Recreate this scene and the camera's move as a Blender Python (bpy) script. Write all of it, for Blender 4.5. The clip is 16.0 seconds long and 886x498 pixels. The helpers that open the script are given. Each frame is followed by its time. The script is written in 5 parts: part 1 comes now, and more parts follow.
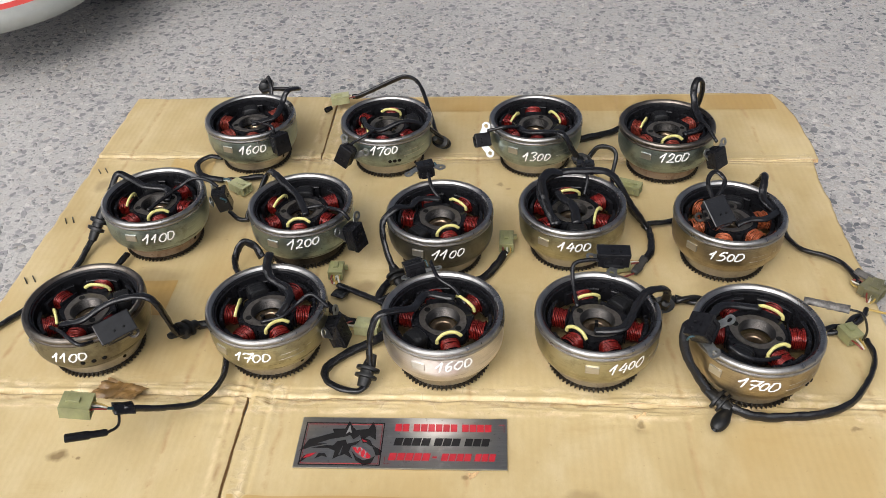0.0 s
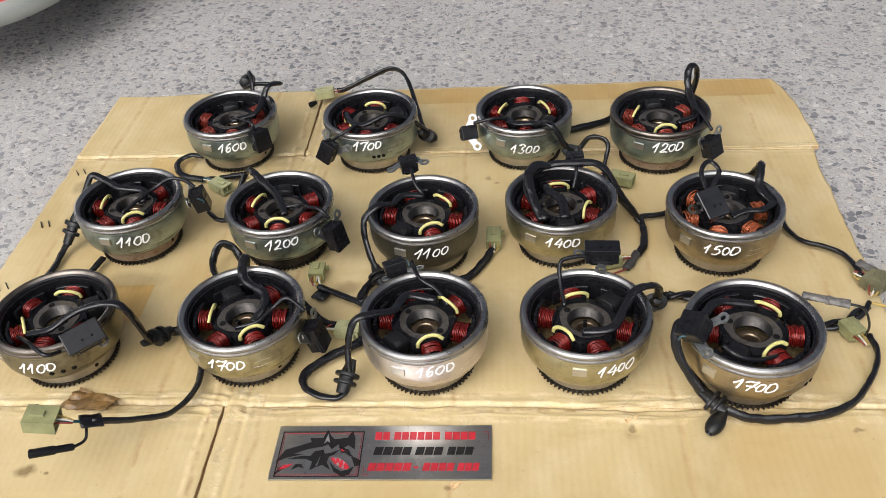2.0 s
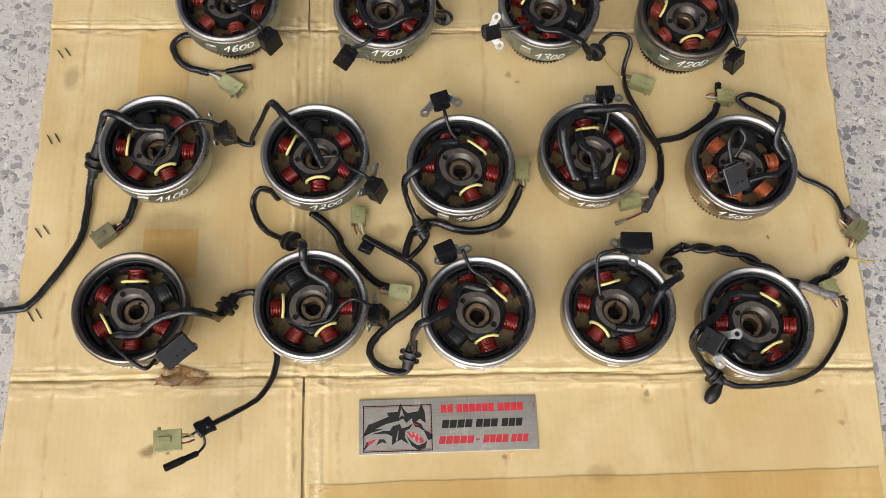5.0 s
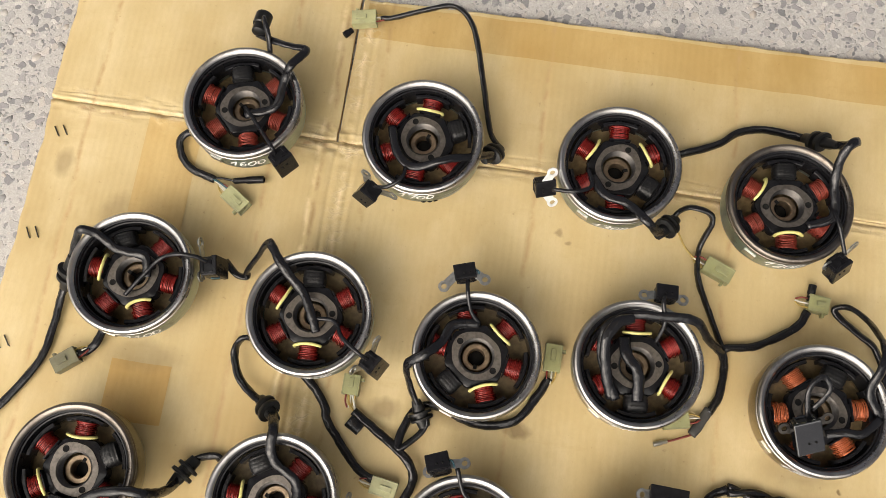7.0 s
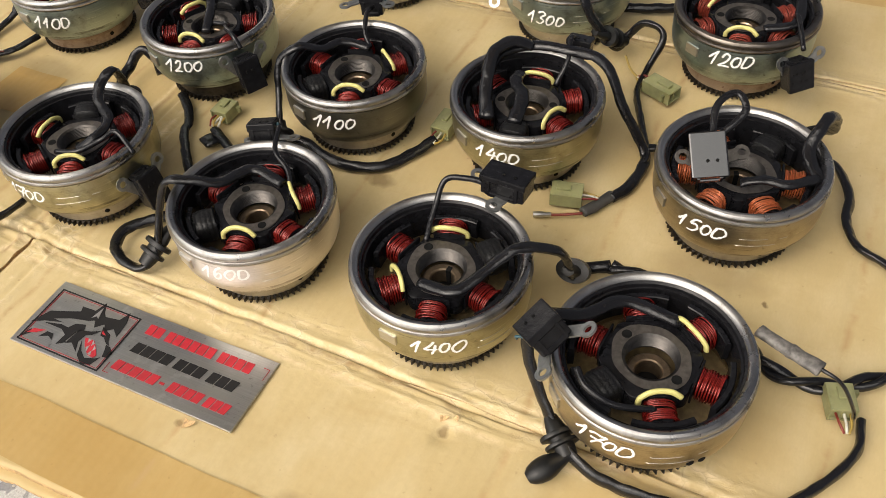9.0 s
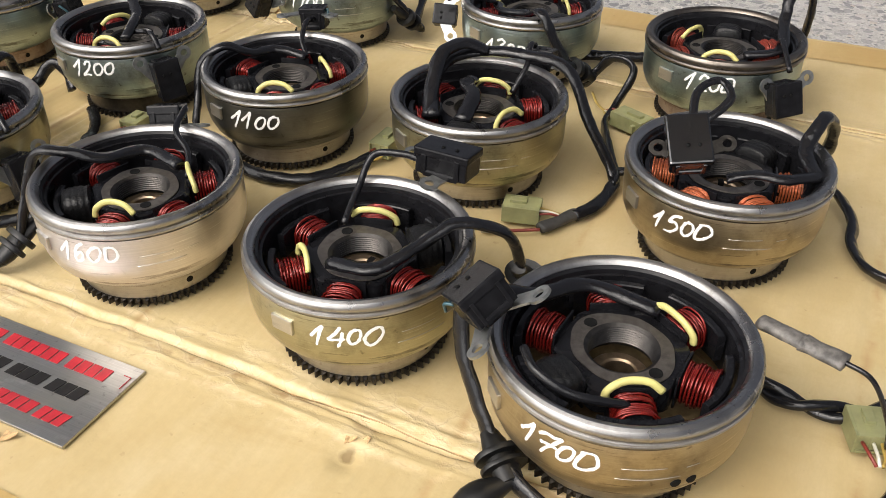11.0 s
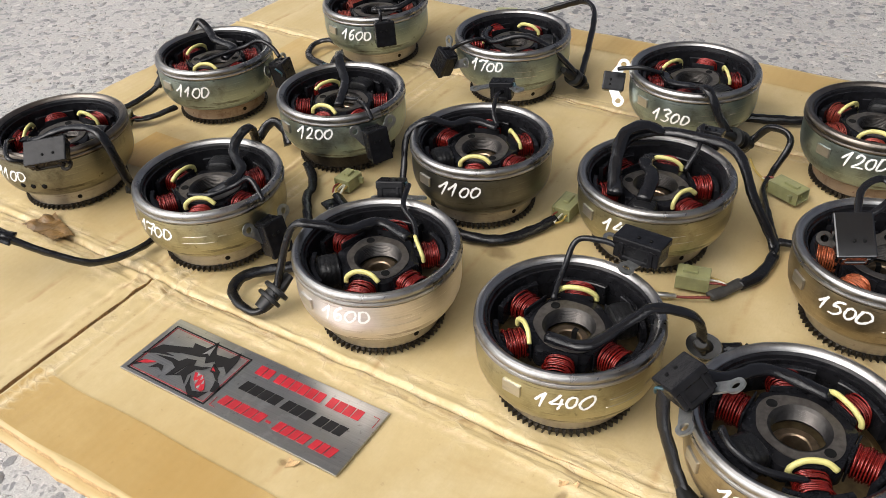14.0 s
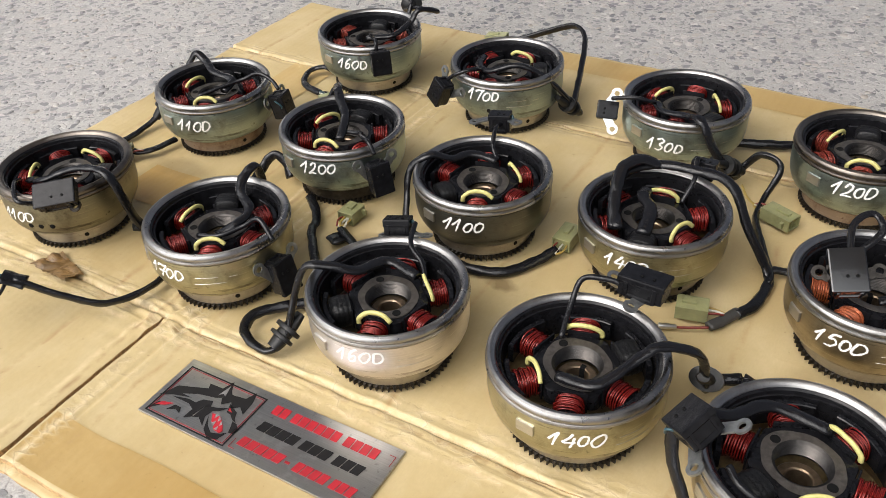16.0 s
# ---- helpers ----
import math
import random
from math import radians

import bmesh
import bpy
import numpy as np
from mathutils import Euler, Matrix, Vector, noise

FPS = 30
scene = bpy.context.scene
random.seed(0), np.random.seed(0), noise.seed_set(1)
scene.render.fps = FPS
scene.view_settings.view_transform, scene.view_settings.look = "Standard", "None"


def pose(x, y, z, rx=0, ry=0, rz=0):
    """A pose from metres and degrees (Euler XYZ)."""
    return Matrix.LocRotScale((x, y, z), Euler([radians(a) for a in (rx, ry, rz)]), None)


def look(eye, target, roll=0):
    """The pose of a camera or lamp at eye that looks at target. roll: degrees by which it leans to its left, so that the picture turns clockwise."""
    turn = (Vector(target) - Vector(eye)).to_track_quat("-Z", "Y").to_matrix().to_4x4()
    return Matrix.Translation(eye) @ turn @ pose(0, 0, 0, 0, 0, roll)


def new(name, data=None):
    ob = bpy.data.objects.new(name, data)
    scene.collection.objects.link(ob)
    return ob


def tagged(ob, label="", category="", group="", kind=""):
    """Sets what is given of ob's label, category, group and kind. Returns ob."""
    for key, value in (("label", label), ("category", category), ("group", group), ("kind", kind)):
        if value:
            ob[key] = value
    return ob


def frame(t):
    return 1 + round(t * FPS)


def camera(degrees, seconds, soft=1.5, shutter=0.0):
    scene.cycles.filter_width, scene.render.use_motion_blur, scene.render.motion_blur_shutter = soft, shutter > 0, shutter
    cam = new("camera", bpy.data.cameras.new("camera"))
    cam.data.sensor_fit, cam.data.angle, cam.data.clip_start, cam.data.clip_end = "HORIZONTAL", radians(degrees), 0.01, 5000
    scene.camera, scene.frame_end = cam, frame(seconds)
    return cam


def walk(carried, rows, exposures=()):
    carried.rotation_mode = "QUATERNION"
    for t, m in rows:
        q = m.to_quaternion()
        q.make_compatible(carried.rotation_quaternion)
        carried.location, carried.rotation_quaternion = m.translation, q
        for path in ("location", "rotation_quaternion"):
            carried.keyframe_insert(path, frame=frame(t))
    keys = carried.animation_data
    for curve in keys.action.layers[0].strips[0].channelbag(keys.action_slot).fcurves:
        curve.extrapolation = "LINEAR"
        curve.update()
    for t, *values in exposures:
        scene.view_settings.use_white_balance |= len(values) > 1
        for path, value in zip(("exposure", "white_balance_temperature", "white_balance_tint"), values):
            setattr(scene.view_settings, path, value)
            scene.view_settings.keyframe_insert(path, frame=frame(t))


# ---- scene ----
cam = camera(54.2, 16.0, soft=0.8)
PATH = [
    (0, (0.091, -0.537, 0.628), (-0.043, 1.031, -0.607), -3.2),
    (0.5, (0.096, -0.531, 0.617), (-0.058, 1.028, -0.626), -3.7),
    (1, (0.102, -0.516, 0.623), (-0.074, 1.027, -0.637), -4.7),
    (1.5, (0.085, -0.501, 0.61), (-0.08, 1.05, -0.642), -4.3),
    (2, (0.116, -0.503, 0.61), (-0.04, 1.051, -0.639), -4.8),
    (2.5, (0.112, -0.5, 0.605), (-0.025, 1.038, -0.666), -4.4),
    (3, (0.087, -0.482, 0.592), (-0.027, 0.989, -0.758), -3.5),
    (3.2, (0.085, -0.464, 0.605), (-0.051, 0.927, -0.825), -4.5),
    (5.3, (-0.044, -0.073, 0.962), (0.045, 0.444, -0.968), 7.8),
    (5.5, (-0.03, -0.032, 0.952), (0.022, 0.428, -0.994), 5.4),
    (6, (0.017, 0.074, 0.91), (-0.028, 0.436, -1.057), -5.8),
    (6.5, (0.047, 0.135, 0.89), (-0.022, 0.509, -1.073), -7.2),
    (7, (0.022, 0.146, 0.865), (-0.086, 0.628, -1.074), -4.6),
    (7.5, (0.023, 0.055, 0.831), (-0.182, 0.722, -1.043), -4.1),
    (8, (0.127, -0.081, 0.851), (-0.164, 0.676, -0.977), -3.7),
    (8.5, (0.273, -0.134, 0.748), (-0.166, 0.707, -1.012), -5.4),
    (9, (0.37, -0.246, 0.479), (-0.297, 0.936, -0.99), -5.4),
    (9.2, (0.404, -0.284, 0.393), (-0.333, 1.028, -0.925), -4.7),
    (11.3, (0.374, -0.229, 0.316), (-0.341, 1.241, -0.838), -0.4),
    (11.5, (0.369, -0.236, 0.327), (-0.369, 1.222, -0.826), -0.5),
    (12, (0.379, -0.285, 0.355), (-0.424, 1.129, -0.809), -1.3),
    (12.5, (0.38, -0.302, 0.379), (-0.478, 1.07, -0.796), -2.4),
    (13, (0.372, -0.312, 0.417), (-0.526, 1.042, -0.75), -3.3),
    (13.5, (0.367, -0.305, 0.423), (-0.543, 1.039, -0.745), -3.8),
    (14, (0.347, -0.301, 0.422), (-0.549, 1.033, -0.768), -3.3),
    (14.5, (0.331, -0.297, 0.424), (-0.559, 1.025, -0.784), -3.1),
    (15, (0.319, -0.312, 0.44), (-0.566, 1.014, -0.768), -2.6),
    (15.5, (0.316, -0.313, 0.445), (-0.569, 1.014, -0.761), -2.6),
    (16, (0.33, -0.307, 0.458), (-0.527, 1.046, -0.74), -3.5),
]
walk(cam, [(t, look(eye, target, roll)) for t, eye, target, roll in PATH], [(0, -0.1, 6350, 10), (2.5, -0.02, 6350, 10), (3.2, -0.02, 6450, 10), (5.5, -0.14, 6850, 10), (6.0, -0.14, 7050, 10), (6.5, 0.0, 7120, 10), (7.0, 0.18, 7150, 10), (7.5, 0.04, 6600, 10), (8.0, 0.12, 6500, 10), (8.5, -0.1, 6720, 10), (9.0, -0.04, 7120, 10), (11.5, 0.12, 6650, 10), (12.5, -0.02, 6620, 10), (14, 0.0, 6520, 10), (16, 0.0, 6520, 10)])

# ---- world and light ----
world = bpy.data.worlds.new("World")
scene.world = world
world.use_nodes = True
wn = world.node_tree.nodes
sky = wn.new("ShaderNodeTexSky")
sky.sky_type, sky.sun_disc = "NISHITA", False
sky.sun_elevation, sky.sun_rotation = radians(48), radians(205)
sky.air_density, sky.dust_density, sky.ozone_density = 0.4, 7.5, 0.5
wn["Background"].inputs[1].default_value = 0.15
haze = wn.new("ShaderNodeHueSaturation")
haze.inputs["Saturation"].default_value = 0.55
world.node_tree.links.new(sky.outputs[0], haze.inputs["Color"])
world.node_tree.links.new(haze.outputs[0], wn["Background"].inputs[0])
sun = new("sun", bpy.data.lights.new("sun", "SUN"))
sun.data.energy, sun.data.angle, sun.data.color = 2.75, radians(95), (0.95, 0.985, 1.0)
sun.matrix_world = look((-1.6, -3.4, 4.2), (0, 0, 0))


# ---- materials ----
def material(name):
    m = bpy.data.materials.new(name)
    m.use_nodes = True
    return m, m.node_tree.nodes, m.node_tree.links, m.node_tree.nodes["Principled BSDF"]


def noise_node(nodes, links, scale, detail=4.0, coords=None, rough=0.55, stretch=None):
    n = nodes.new("ShaderNodeTexNoise")
    n.inputs["Scale"].default_value, n.inputs["Detail"].default_value, n.inputs["Roughness"].default_value = scale, detail, rough
    if coords is None:
        coords = nodes.new("ShaderNodeTexCoord").outputs["Object"]
    if stretch:
        mp = nodes.new("ShaderNodeMapping")
        mp.inputs["Scale"].default_value = stretch
        links.new(coords, mp.inputs[0])
        coords = mp.outputs[0]
    links.new(coords, n.inputs["Vector"])
    return n.outputs["Fac"]


def ramp(nodes, links, fac, *stops):
    r = nodes.new("ShaderNodeValToRGB")
    while len(r.color_ramp.elements) < len(stops):
        r.color_ramp.elements.new(0.5)
    for e, (p, c) in zip(r.color_ramp.elements, stops):
        e.position, e.color = p, (*((c, c, c) if isinstance(c, (int, float)) else c), 1)
    links.new(fac, r.inputs[0])
    return r.outputs[0]


def mix(nodes, links, fac, a, b, kind="MIX"):
    n = nodes.new("ShaderNodeMix")
    n.data_type, n.blend_type = "RGBA", kind
    for k, v in ((0, fac), (6, a), (7, b)):
        if isinstance(v, (int, float)):
            n.inputs[k].default_value = v
        elif isinstance(v, tuple):
            n.inputs[k].default_value = (*v, 1)
        else:
            links.new(v, n.inputs[k])
    return n.outputs[2]


def bump(nodes, links, bsdf, height, strength, distance):
    b = nodes.new("ShaderNodeBump")
    b.inputs["Strength"].default_value, b.inputs["Distance"].default_value = strength, distance
    links.new(height, b.inputs["Height"])
    links.new(b.outputs[0], bsdf.inputs["Normal"])


def plain(name, colour, rough, metal=0.0, grain=0.15, scale=120.0, relief=0.15, dark=0.6, coat=0.0, shine=0.3):
    """A surface with grain at two sizes, some wear and a fine relief."""
    m, n, l, b = material(name)
    fine, wide = noise_node(n, l, scale), noise_node(n, l, scale / 9, 5)
    lo = tuple(c * (1 - grain) for c in colour)
    hi = tuple(min(1, c * (1 + grain)) for c in colour)
    base = mix(n, l, ramp(n, l, fine, (0.35, 0.0), (0.65, 1.0)), lo, hi)
    worn = mix(n, l, ramp(n, l, wide, (0.42, 0.0), (0.7, 0.55)), base, tuple(c * dark for c in colour))
    l.new(worn, b.inputs["Base Color"])
    l.new(ramp(n, l, wide, (0.3, max(0.03, rough - 0.08)), (0.7, min(1, rough + 0.1))), b.inputs["Roughness"])
    b.inputs["Metallic"].default_value = metal
    b.inputs["Coat Weight"].default_value = coat
    b.inputs["Specular IOR Level"].default_value = 0.5 if metal or max(colour) > 0.03 or coat > 0.2 else shine
    bump(n, l, b, fine, relief, 0.0008)
    return m


def turned_metal(name, colour, dirt, rough=0.3, dirty=0.4, metal=1.0):
    """Turned, plated steel: fine rings round the axis, stains and scratches."""
    m, n, l, b = material(name)
    tc = n.new("ShaderNodeTexCoord").outputs["Object"]
    rings = noise_node(n, l, 60, 3, tc, 0.6, (0.25, 0.25, 30))
    cloud = noise_node(n, l, 28, 6, tc, 0.62, (1, 1, 0.8))
    spots = noise_node(n, l, 150, 3, tc)
    scratch = noise_node(n, l, 70, 3, tc, 0.6, (0.3, 0.3, 16))
    col = mix(n, l, ramp(n, l, cloud, (0.3, 0.0), (0.7, 1.0)), tuple(c * 0.82 for c in colour), tuple(min(1, c * 1.1) for c in colour))
    col = mix(n, l, ramp(n, l, rings, (0.35, 0.0), (0.75, 0.35)), col, tuple(c * 0.6 for c in colour))
    col = mix(n, l, ramp(n, l, noise_node(n, l, 45, 7, tc, 0.7), (0.5, 0.0), (0.72, dirty)), col, dirt)
    col = mix(n, l, ramp(n, l, spots, (0.66, 0.0), (0.74, dirty)), col, dirt)
    col = mix(n, l, ramp(n, l, scratch, (0.66, 0.0), (0.69, 0.5)), col, tuple(min(1, c * 1.4 + 0.05) for c in colour))
    scuff = noise_node(n, l, 22, 6, tc, 0.7, (0.8, 0.8, 9))
    where = noise_node(n, l, 14, 3, tc)
    both = mix(n, l, 1.0, ramp(n, l, scuff, (0.56, 0.0), (0.62, 0.8)), ramp(n, l, where, (0.5, 0.0), (0.62, 1.0)), "MULTIPLY")
    col = mix(n, l, both, col, tuple(c * 0.8 for c in dirt))
    l.new(col, b.inputs["Base Color"])
    l.new(ramp(n, l, cloud, (0.3, rough - 0.07), (0.75, rough + 0.16)), b.inputs["Roughness"])
    b.inputs["Metallic"].default_value = metal
    bump(n, l, b, rings, 0.12, 0.0004)
    return m


GOLD = turned_metal("yellow_passivated_steel", (0.50, 0.467, 0.31), (0.085, 0.07, 0.045), 0.33, 0.5)
BRONZE = turned_metal("brownish_passivated_steel", (0.475, 0.40, 0.275), (0.085, 0.06, 0.04), 0.33, 0.5)
GREEN = turned_metal("grey_green_zinc", (0.36, 0.43, 0.415), (0.07, 0.06, 0.045), 0.34, 0.65)
DARK = turned_metal("darkened_zinc", (0.165, 0.165, 0.15), (0.05, 0.04, 0.03), 0.32, 0.4)
GRIMY = turned_metal("oily_zinc", (0.28, 0.26, 0.19), (0.045, 0.035, 0.025), 0.38, 0.75)
SILVER = turned_metal("bright_steel", (0.72, 0.68, 0.66), (0.3, 0.25, 0.22), 0.36, 0.15)
RIM = turned_metal("bare_steel_rim", (0.43, 0.418, 0.405), (0.07, 0.058, 0.046), 0.29, 0.5)
RIM_WORN = turned_metal("oxidised_steel_rim", (0.21, 0.185, 0.16), (0.05, 0.035, 0.025), 0.32, 0.7)
NECK = turned_metal("turned_steel_neck", (0.50, 0.47, 0.42), (0.13, 0.09, 0.06), 0.36, 0.35)
RUST = turned_metal("rusty_neck", (0.33, 0.25, 0.18), (0.12, 0.055, 0.025), 0.5, 0.9, 0.6)
GEAR = plain("dark_gear_steel", (0.06, 0.055, 0.05), 0.38, 0.9, 0.3, 300, 0.3)
MAGNET = plain("black_magnet_ring", (0.009, 0.009, 0.0105), 0.24, 0.0, 0.3, 200, 0.2, shine=0.22)
# olive tan base colour holds the light reflected into the bowl
FLOOR_IN = plain("tan_lit_bowl_floor", (0.17, 0.12, 0.055), 0.55, 0.0, 0.3, 200, 0.2)
TAG = turned_metal("filed_steel_pad", (0.66, 0.64, 0.6), (0.3, 0.28, 0.25), 0.34, 0.2)
HUB = plain("stator_plate_steel", (0.145, 0.128, 0.112), 0.42, 0.75, 0.25, 260, 0.25)
THREAD = plain("threaded_bore_steel", (0.065, 0.06, 0.056), 0.36, 0.9, 0.2, 260, 0.2)
CORE = plain("black_varnished_core", (0.009, 0.009, 0.0105), 0.2, 0.0, 0.3, 220, 0.25, shine=0.22)
WRAP = plain("black_taped_coil", (0.009, 0.009, 0.0095), 0.34, 0.0, 0.35, 500, 0.6)
BOSS = plain("brown_boss_steel", (0.33, 0.245, 0.165), 0.36, 0.9, 0.25, 220, 0.2)
# matt black that stands for the shade inside bores and holes
SHADE_BLACK = plain("matt_shade_black", (0.008, 0.008, 0.008), 0.7, shine=0.1)
COPPER = plain("red_enamelled_wire", (0.225, 0.016, 0.012), 0.18, 0.45, 0.25, 400, 0.1, 0.45, 0.4)
COPPER_ORANGE = plain("orange_enamelled_wire", (0.50, 0.13, 0.05), 0.28, 0.4, 0.25, 500, 0.1, 0.55, 0.3)
COPPER_DARK = plain("dulled_red_wire", (0.25, 0.04, 0.025), 0.35, 0.3, 0.3, 500, 0.1, 0.45)
YELLOW = plain("pale_yellow_sleeve", (0.60, 0.55, 0.20), 0.42, 0.0, 0.12, 160, 0.15, 0.75)


def vinyl_sleeve():
    """Smooth black vinyl, glossy, drawn flat with long soft wrinkles and a little dust."""
    m, n, l, b = material("black_vinyl_sleeve")
    wide, fine = noise_node(n, l, 60, 2), noise_node(n, l, 300, 3)
    dust = ramp(n, l, noise_node(n, l, 34, 6), (0.55, 0.0), (0.8, 0.2))
    l.new(mix(n, l, dust, (0.008, 0.008, 0.0095), (0.03, 0.03, 0.03)), b.inputs["Base Color"])
    l.new(ramp(n, l, wide, (0.3, 0.11), (0.7, 0.27)), b.inputs["Roughness"])
    b.inputs["Specular IOR Level"].default_value = 0.38
    bump(n, l, b, mix(n, l, 0.2, wide, fine), 0.5, 0.0035)
    return m


SLEEVE = vinyl_sleeve()
SLEEVE_DUSTY = plain("dusty_black_sleeve", (0.045, 0.043, 0.04), 0.5, 0.0, 0.4, 90, 0.4, 0.6)
SLEEVE_GREY = plain("dusty_grey_sleeve", (0.13, 0.12, 0.11), 0.5, 0.0, 0.5, 200, 0.5, 0.25)
RUBBER = plain("black_rubber", (0.009, 0.009, 0.009), 0.36, 0.0, 0.35, 120, 0.3)
PLASTIC = plain("black_moulded_plastic", (0.009, 0.009, 0.0105), 0.22, 0.0, 0.3, 160, 0.25, shine=0.2)
PLASTIC_GREY = plain("shiny_black_plastic", (0.007, 0.0075, 0.009), 0.12, 0.0, 0.2, 160, 0.05, 0.8, 0.6)
for socket, value in (("Coat IOR", 1.55), ("Coat Roughness", 0.08), ("Specular IOR Level", 0.7)):
    PLASTIC_GREY.node_tree.nodes["Principled BSDF"].inputs[socket].default_value = value
ZINC = plain("zinc_bracket", (0.33, 0.34, 0.335), 0.4, 0.9, 0.2, 220, 0.25)
ZINC_WHITE = plain("bright_zinc_bracket", (0.8, 0.82, 0.82), 0.42, 0.5, 0.1, 220, 0.2, 0.85)
PAINT = plain("white_paint_marking", (0.86, 0.86, 0.84), 0.5, 0.0, 0.04, 400, 0.3, 0.92)
WIRE_RED = plain("red_wire", (0.2, 0.03, 0.02), 0.4)
WIRE_YELLOW = plain("yellow_wire", (0.42, 0.29, 0.07), 0.4)
WIRE_WHITE = plain("white_wire", (0.6, 0.58, 0.5), 0.4)
WIRE_GREEN = plain("blue_green_wire", (0.02, 0.07, 0.09), 0.35)


def olive_plastic(name, colour):
    m, n, l, b = material(name)
    wide = noise_node(n, l, 60, 5)
    col = mix(n, l, ramp(n, l, wide, (0.35, 0.0), (0.7, 1.0)), colour, tuple(c * 0.62 for c in colour))
    l.new(col, b.inputs["Base Color"])
    b.inputs["Roughness"].default_value = 0.4
    b.inputs["Subsurface Weight"].default_value = 0.25
    b.inputs["Subsurface Radius"].default_value = (0.004, 0.004, 0.002)
    bump(n, l, b, noise_node(n, l, 300), 0.1, 0.0005)
    return m


OLIVE = olive_plastic("olive_nylon", (0.29, 0.29, 0.14))
OLIVE_PALE = olive_plastic("pale_olive_nylon", (0.40, 0.40, 0.22))
OLIVE_DIRTY = olive_plastic("dirty_olive_nylon", (0.16, 0.15, 0.085))


def kraft(name, tone=1.0, gloss=0.55, tint=(1, 1, 1)):
    """Kraft board: fibres, faint flutes, broad stains, scuffs and dark oil spots."""
    m, n, l, b = material(name)
    pos = n.new("ShaderNodeNewGeometry").outputs["Position"]
    fibre = noise_node(n, l, 700, 3, pos, 0.6, (1, 0.35, 1))
    flute = n.new("ShaderNodeTexWave")
    flute.wave_type, flute.bands_direction = "BANDS", "X"
    flute.inputs["Scale"].default_value, flute.inputs["Distortion"].default_value = 42.0, 0.6
    flute.inputs["Detail"].default_value = 2.0
    l.new(pos, flute.inputs["Vector"])
    broad = noise_node(n, l, 5.0, 6, pos, 0.6)
    streak = noise_node(n, l, 9.0, 5, pos, 0.6, (2.2, 1.2, 1))
    speck = noise_node(n, l, 160, 2, pos)
    a, c, d = (tuple(v * tone * w for v, w in zip(q, tint)) for q in ((0.560, 0.440, 0.232), (0.440, 0.328, 0.152), (0.67, 0.565, 0.352)))
    col = mix(n, l, ramp(n, l, broad, (0.32, 0.0), (0.68, 1.0)), a, c)
    col = mix(n, l, ramp(n, l, streak, (0.45, 0.0), (0.72, 0.42)), col, d)
    soak = noise_node(n, l, 3.1, 4, pos, 0.5, (1.4, 0.8, 1))
    col = mix(n, l, ramp(n, l, soak, (0.54, 0.0), (0.64, 0.55)), col, tuple(v * w for v, w in zip(a, (0.80, 0.70, 0.52))))
    smear = noise_node(n, l, 14, 6, pos, 0.7, (0.6, 2.2, 1))
    col = mix(n, l, ramp(n, l, smear, (0.58, 0.0), (0.74, 0.35)), col, tuple(v * w for v, w in zip(a, (0.70, 0.60, 0.45))))
    col = mix(n, l, ramp(n, l, fibre, (0.3, 0.0), (0.75, 0.22)), col, tuple(v * 0.7 for v in a))
    col = mix(n, l, ramp(n, l, speck, (0.7, 0.0), (0.78, 0.35)), col, (0.22, 0.13, 0.05))
    split = n.new("ShaderNodeSeparateXYZ")
    l.new(pos, split.inputs[0])
    def along_fold(slope, shift):
        """The height up the board, measured square to a fold that runs askew."""
        q = n.new("ShaderNodeMath")
        q.operation, q.inputs[1].default_value = "MULTIPLY_ADD", slope
        l.new(split.outputs[0], q.inputs[0])
        l.new(split.outputs[1], q.inputs[2])
        r = n.new("ShaderNodeMath")
        r.inputs[1].default_value = shift
        l.new(q.outputs[0], r.inputs[0])
        return r.outputs[0]

    low_y, high_y = along_fold(0.0147, 0.0025), along_fold(0.025, -0.0015)
    wander = n.new("ShaderNodeTexNoise")
    wander.inputs["Scale"].default_value, wander.inputs["Detail"].default_value = 16, 6
    l.new(pos, wander.inputs["Vector"])
    broken = ramp(n, l, noise_node(n, l, 38, 5, pos, 0.65), (0.42, 0.0), (0.6, 1.0))
    # pale cracked fibres, and crease shade painted as thin dark lines along the folds
    for axis, place, wide, tint in ((1, 0.031, 0.0016, (0.74, 0.60, 0.37)), (1, 0.024, 0.0007, (0.26, 0.16, 0.07)), (1, 0.041, 0.0008, (0.72, 0.58, 0.35)), (1, 0.012, 0.0009, (0.73, 0.58, 0.35)),
                                    (1, 0.460, 0.0014, (0.74, 0.60, 0.37)), (1, 0.453, 0.0006, (0.28, 0.17, 0.08)), (0, -0.166, 0.0008, (0.33, 0.21, 0.10)), (0, -0.141, 0.0008, (0.72, 0.58, 0.35)),
                                    (0, -0.425, 0.0007, (0.40, 0.26, 0.12)), (0, 0.06, 0.0006, (0.42, 0.28, 0.13)), (0, -0.172, 0.0006, (0.70, 0.56, 0.33)), (0, -0.222, 0.0006, (0.40, 0.26, 0.12)),
                                    (0, -0.118, 0.0005, (0.38, 0.25, 0.11)), (0, 0.262, 0.0005, (0.42, 0.28, 0.13)), (0, 0.438, 0.0006, (0.42, 0.28, 0.13))):
        a = n.new("ShaderNodeMath")
        a.operation, a.inputs[1].default_value, a.inputs[2].default_value = "MULTIPLY_ADD", 0.016, -0.008 - place
        l.new(wander.outputs["Fac"], a.inputs[0])
        q = n.new("ShaderNodeMath")
        l.new(split.outputs[0] if axis == 0 else low_y if place < 0.2 else high_y, q.inputs[0])
        l.new(a.outputs[0], q.inputs[1])
        m1 = n.new("ShaderNodeMath")
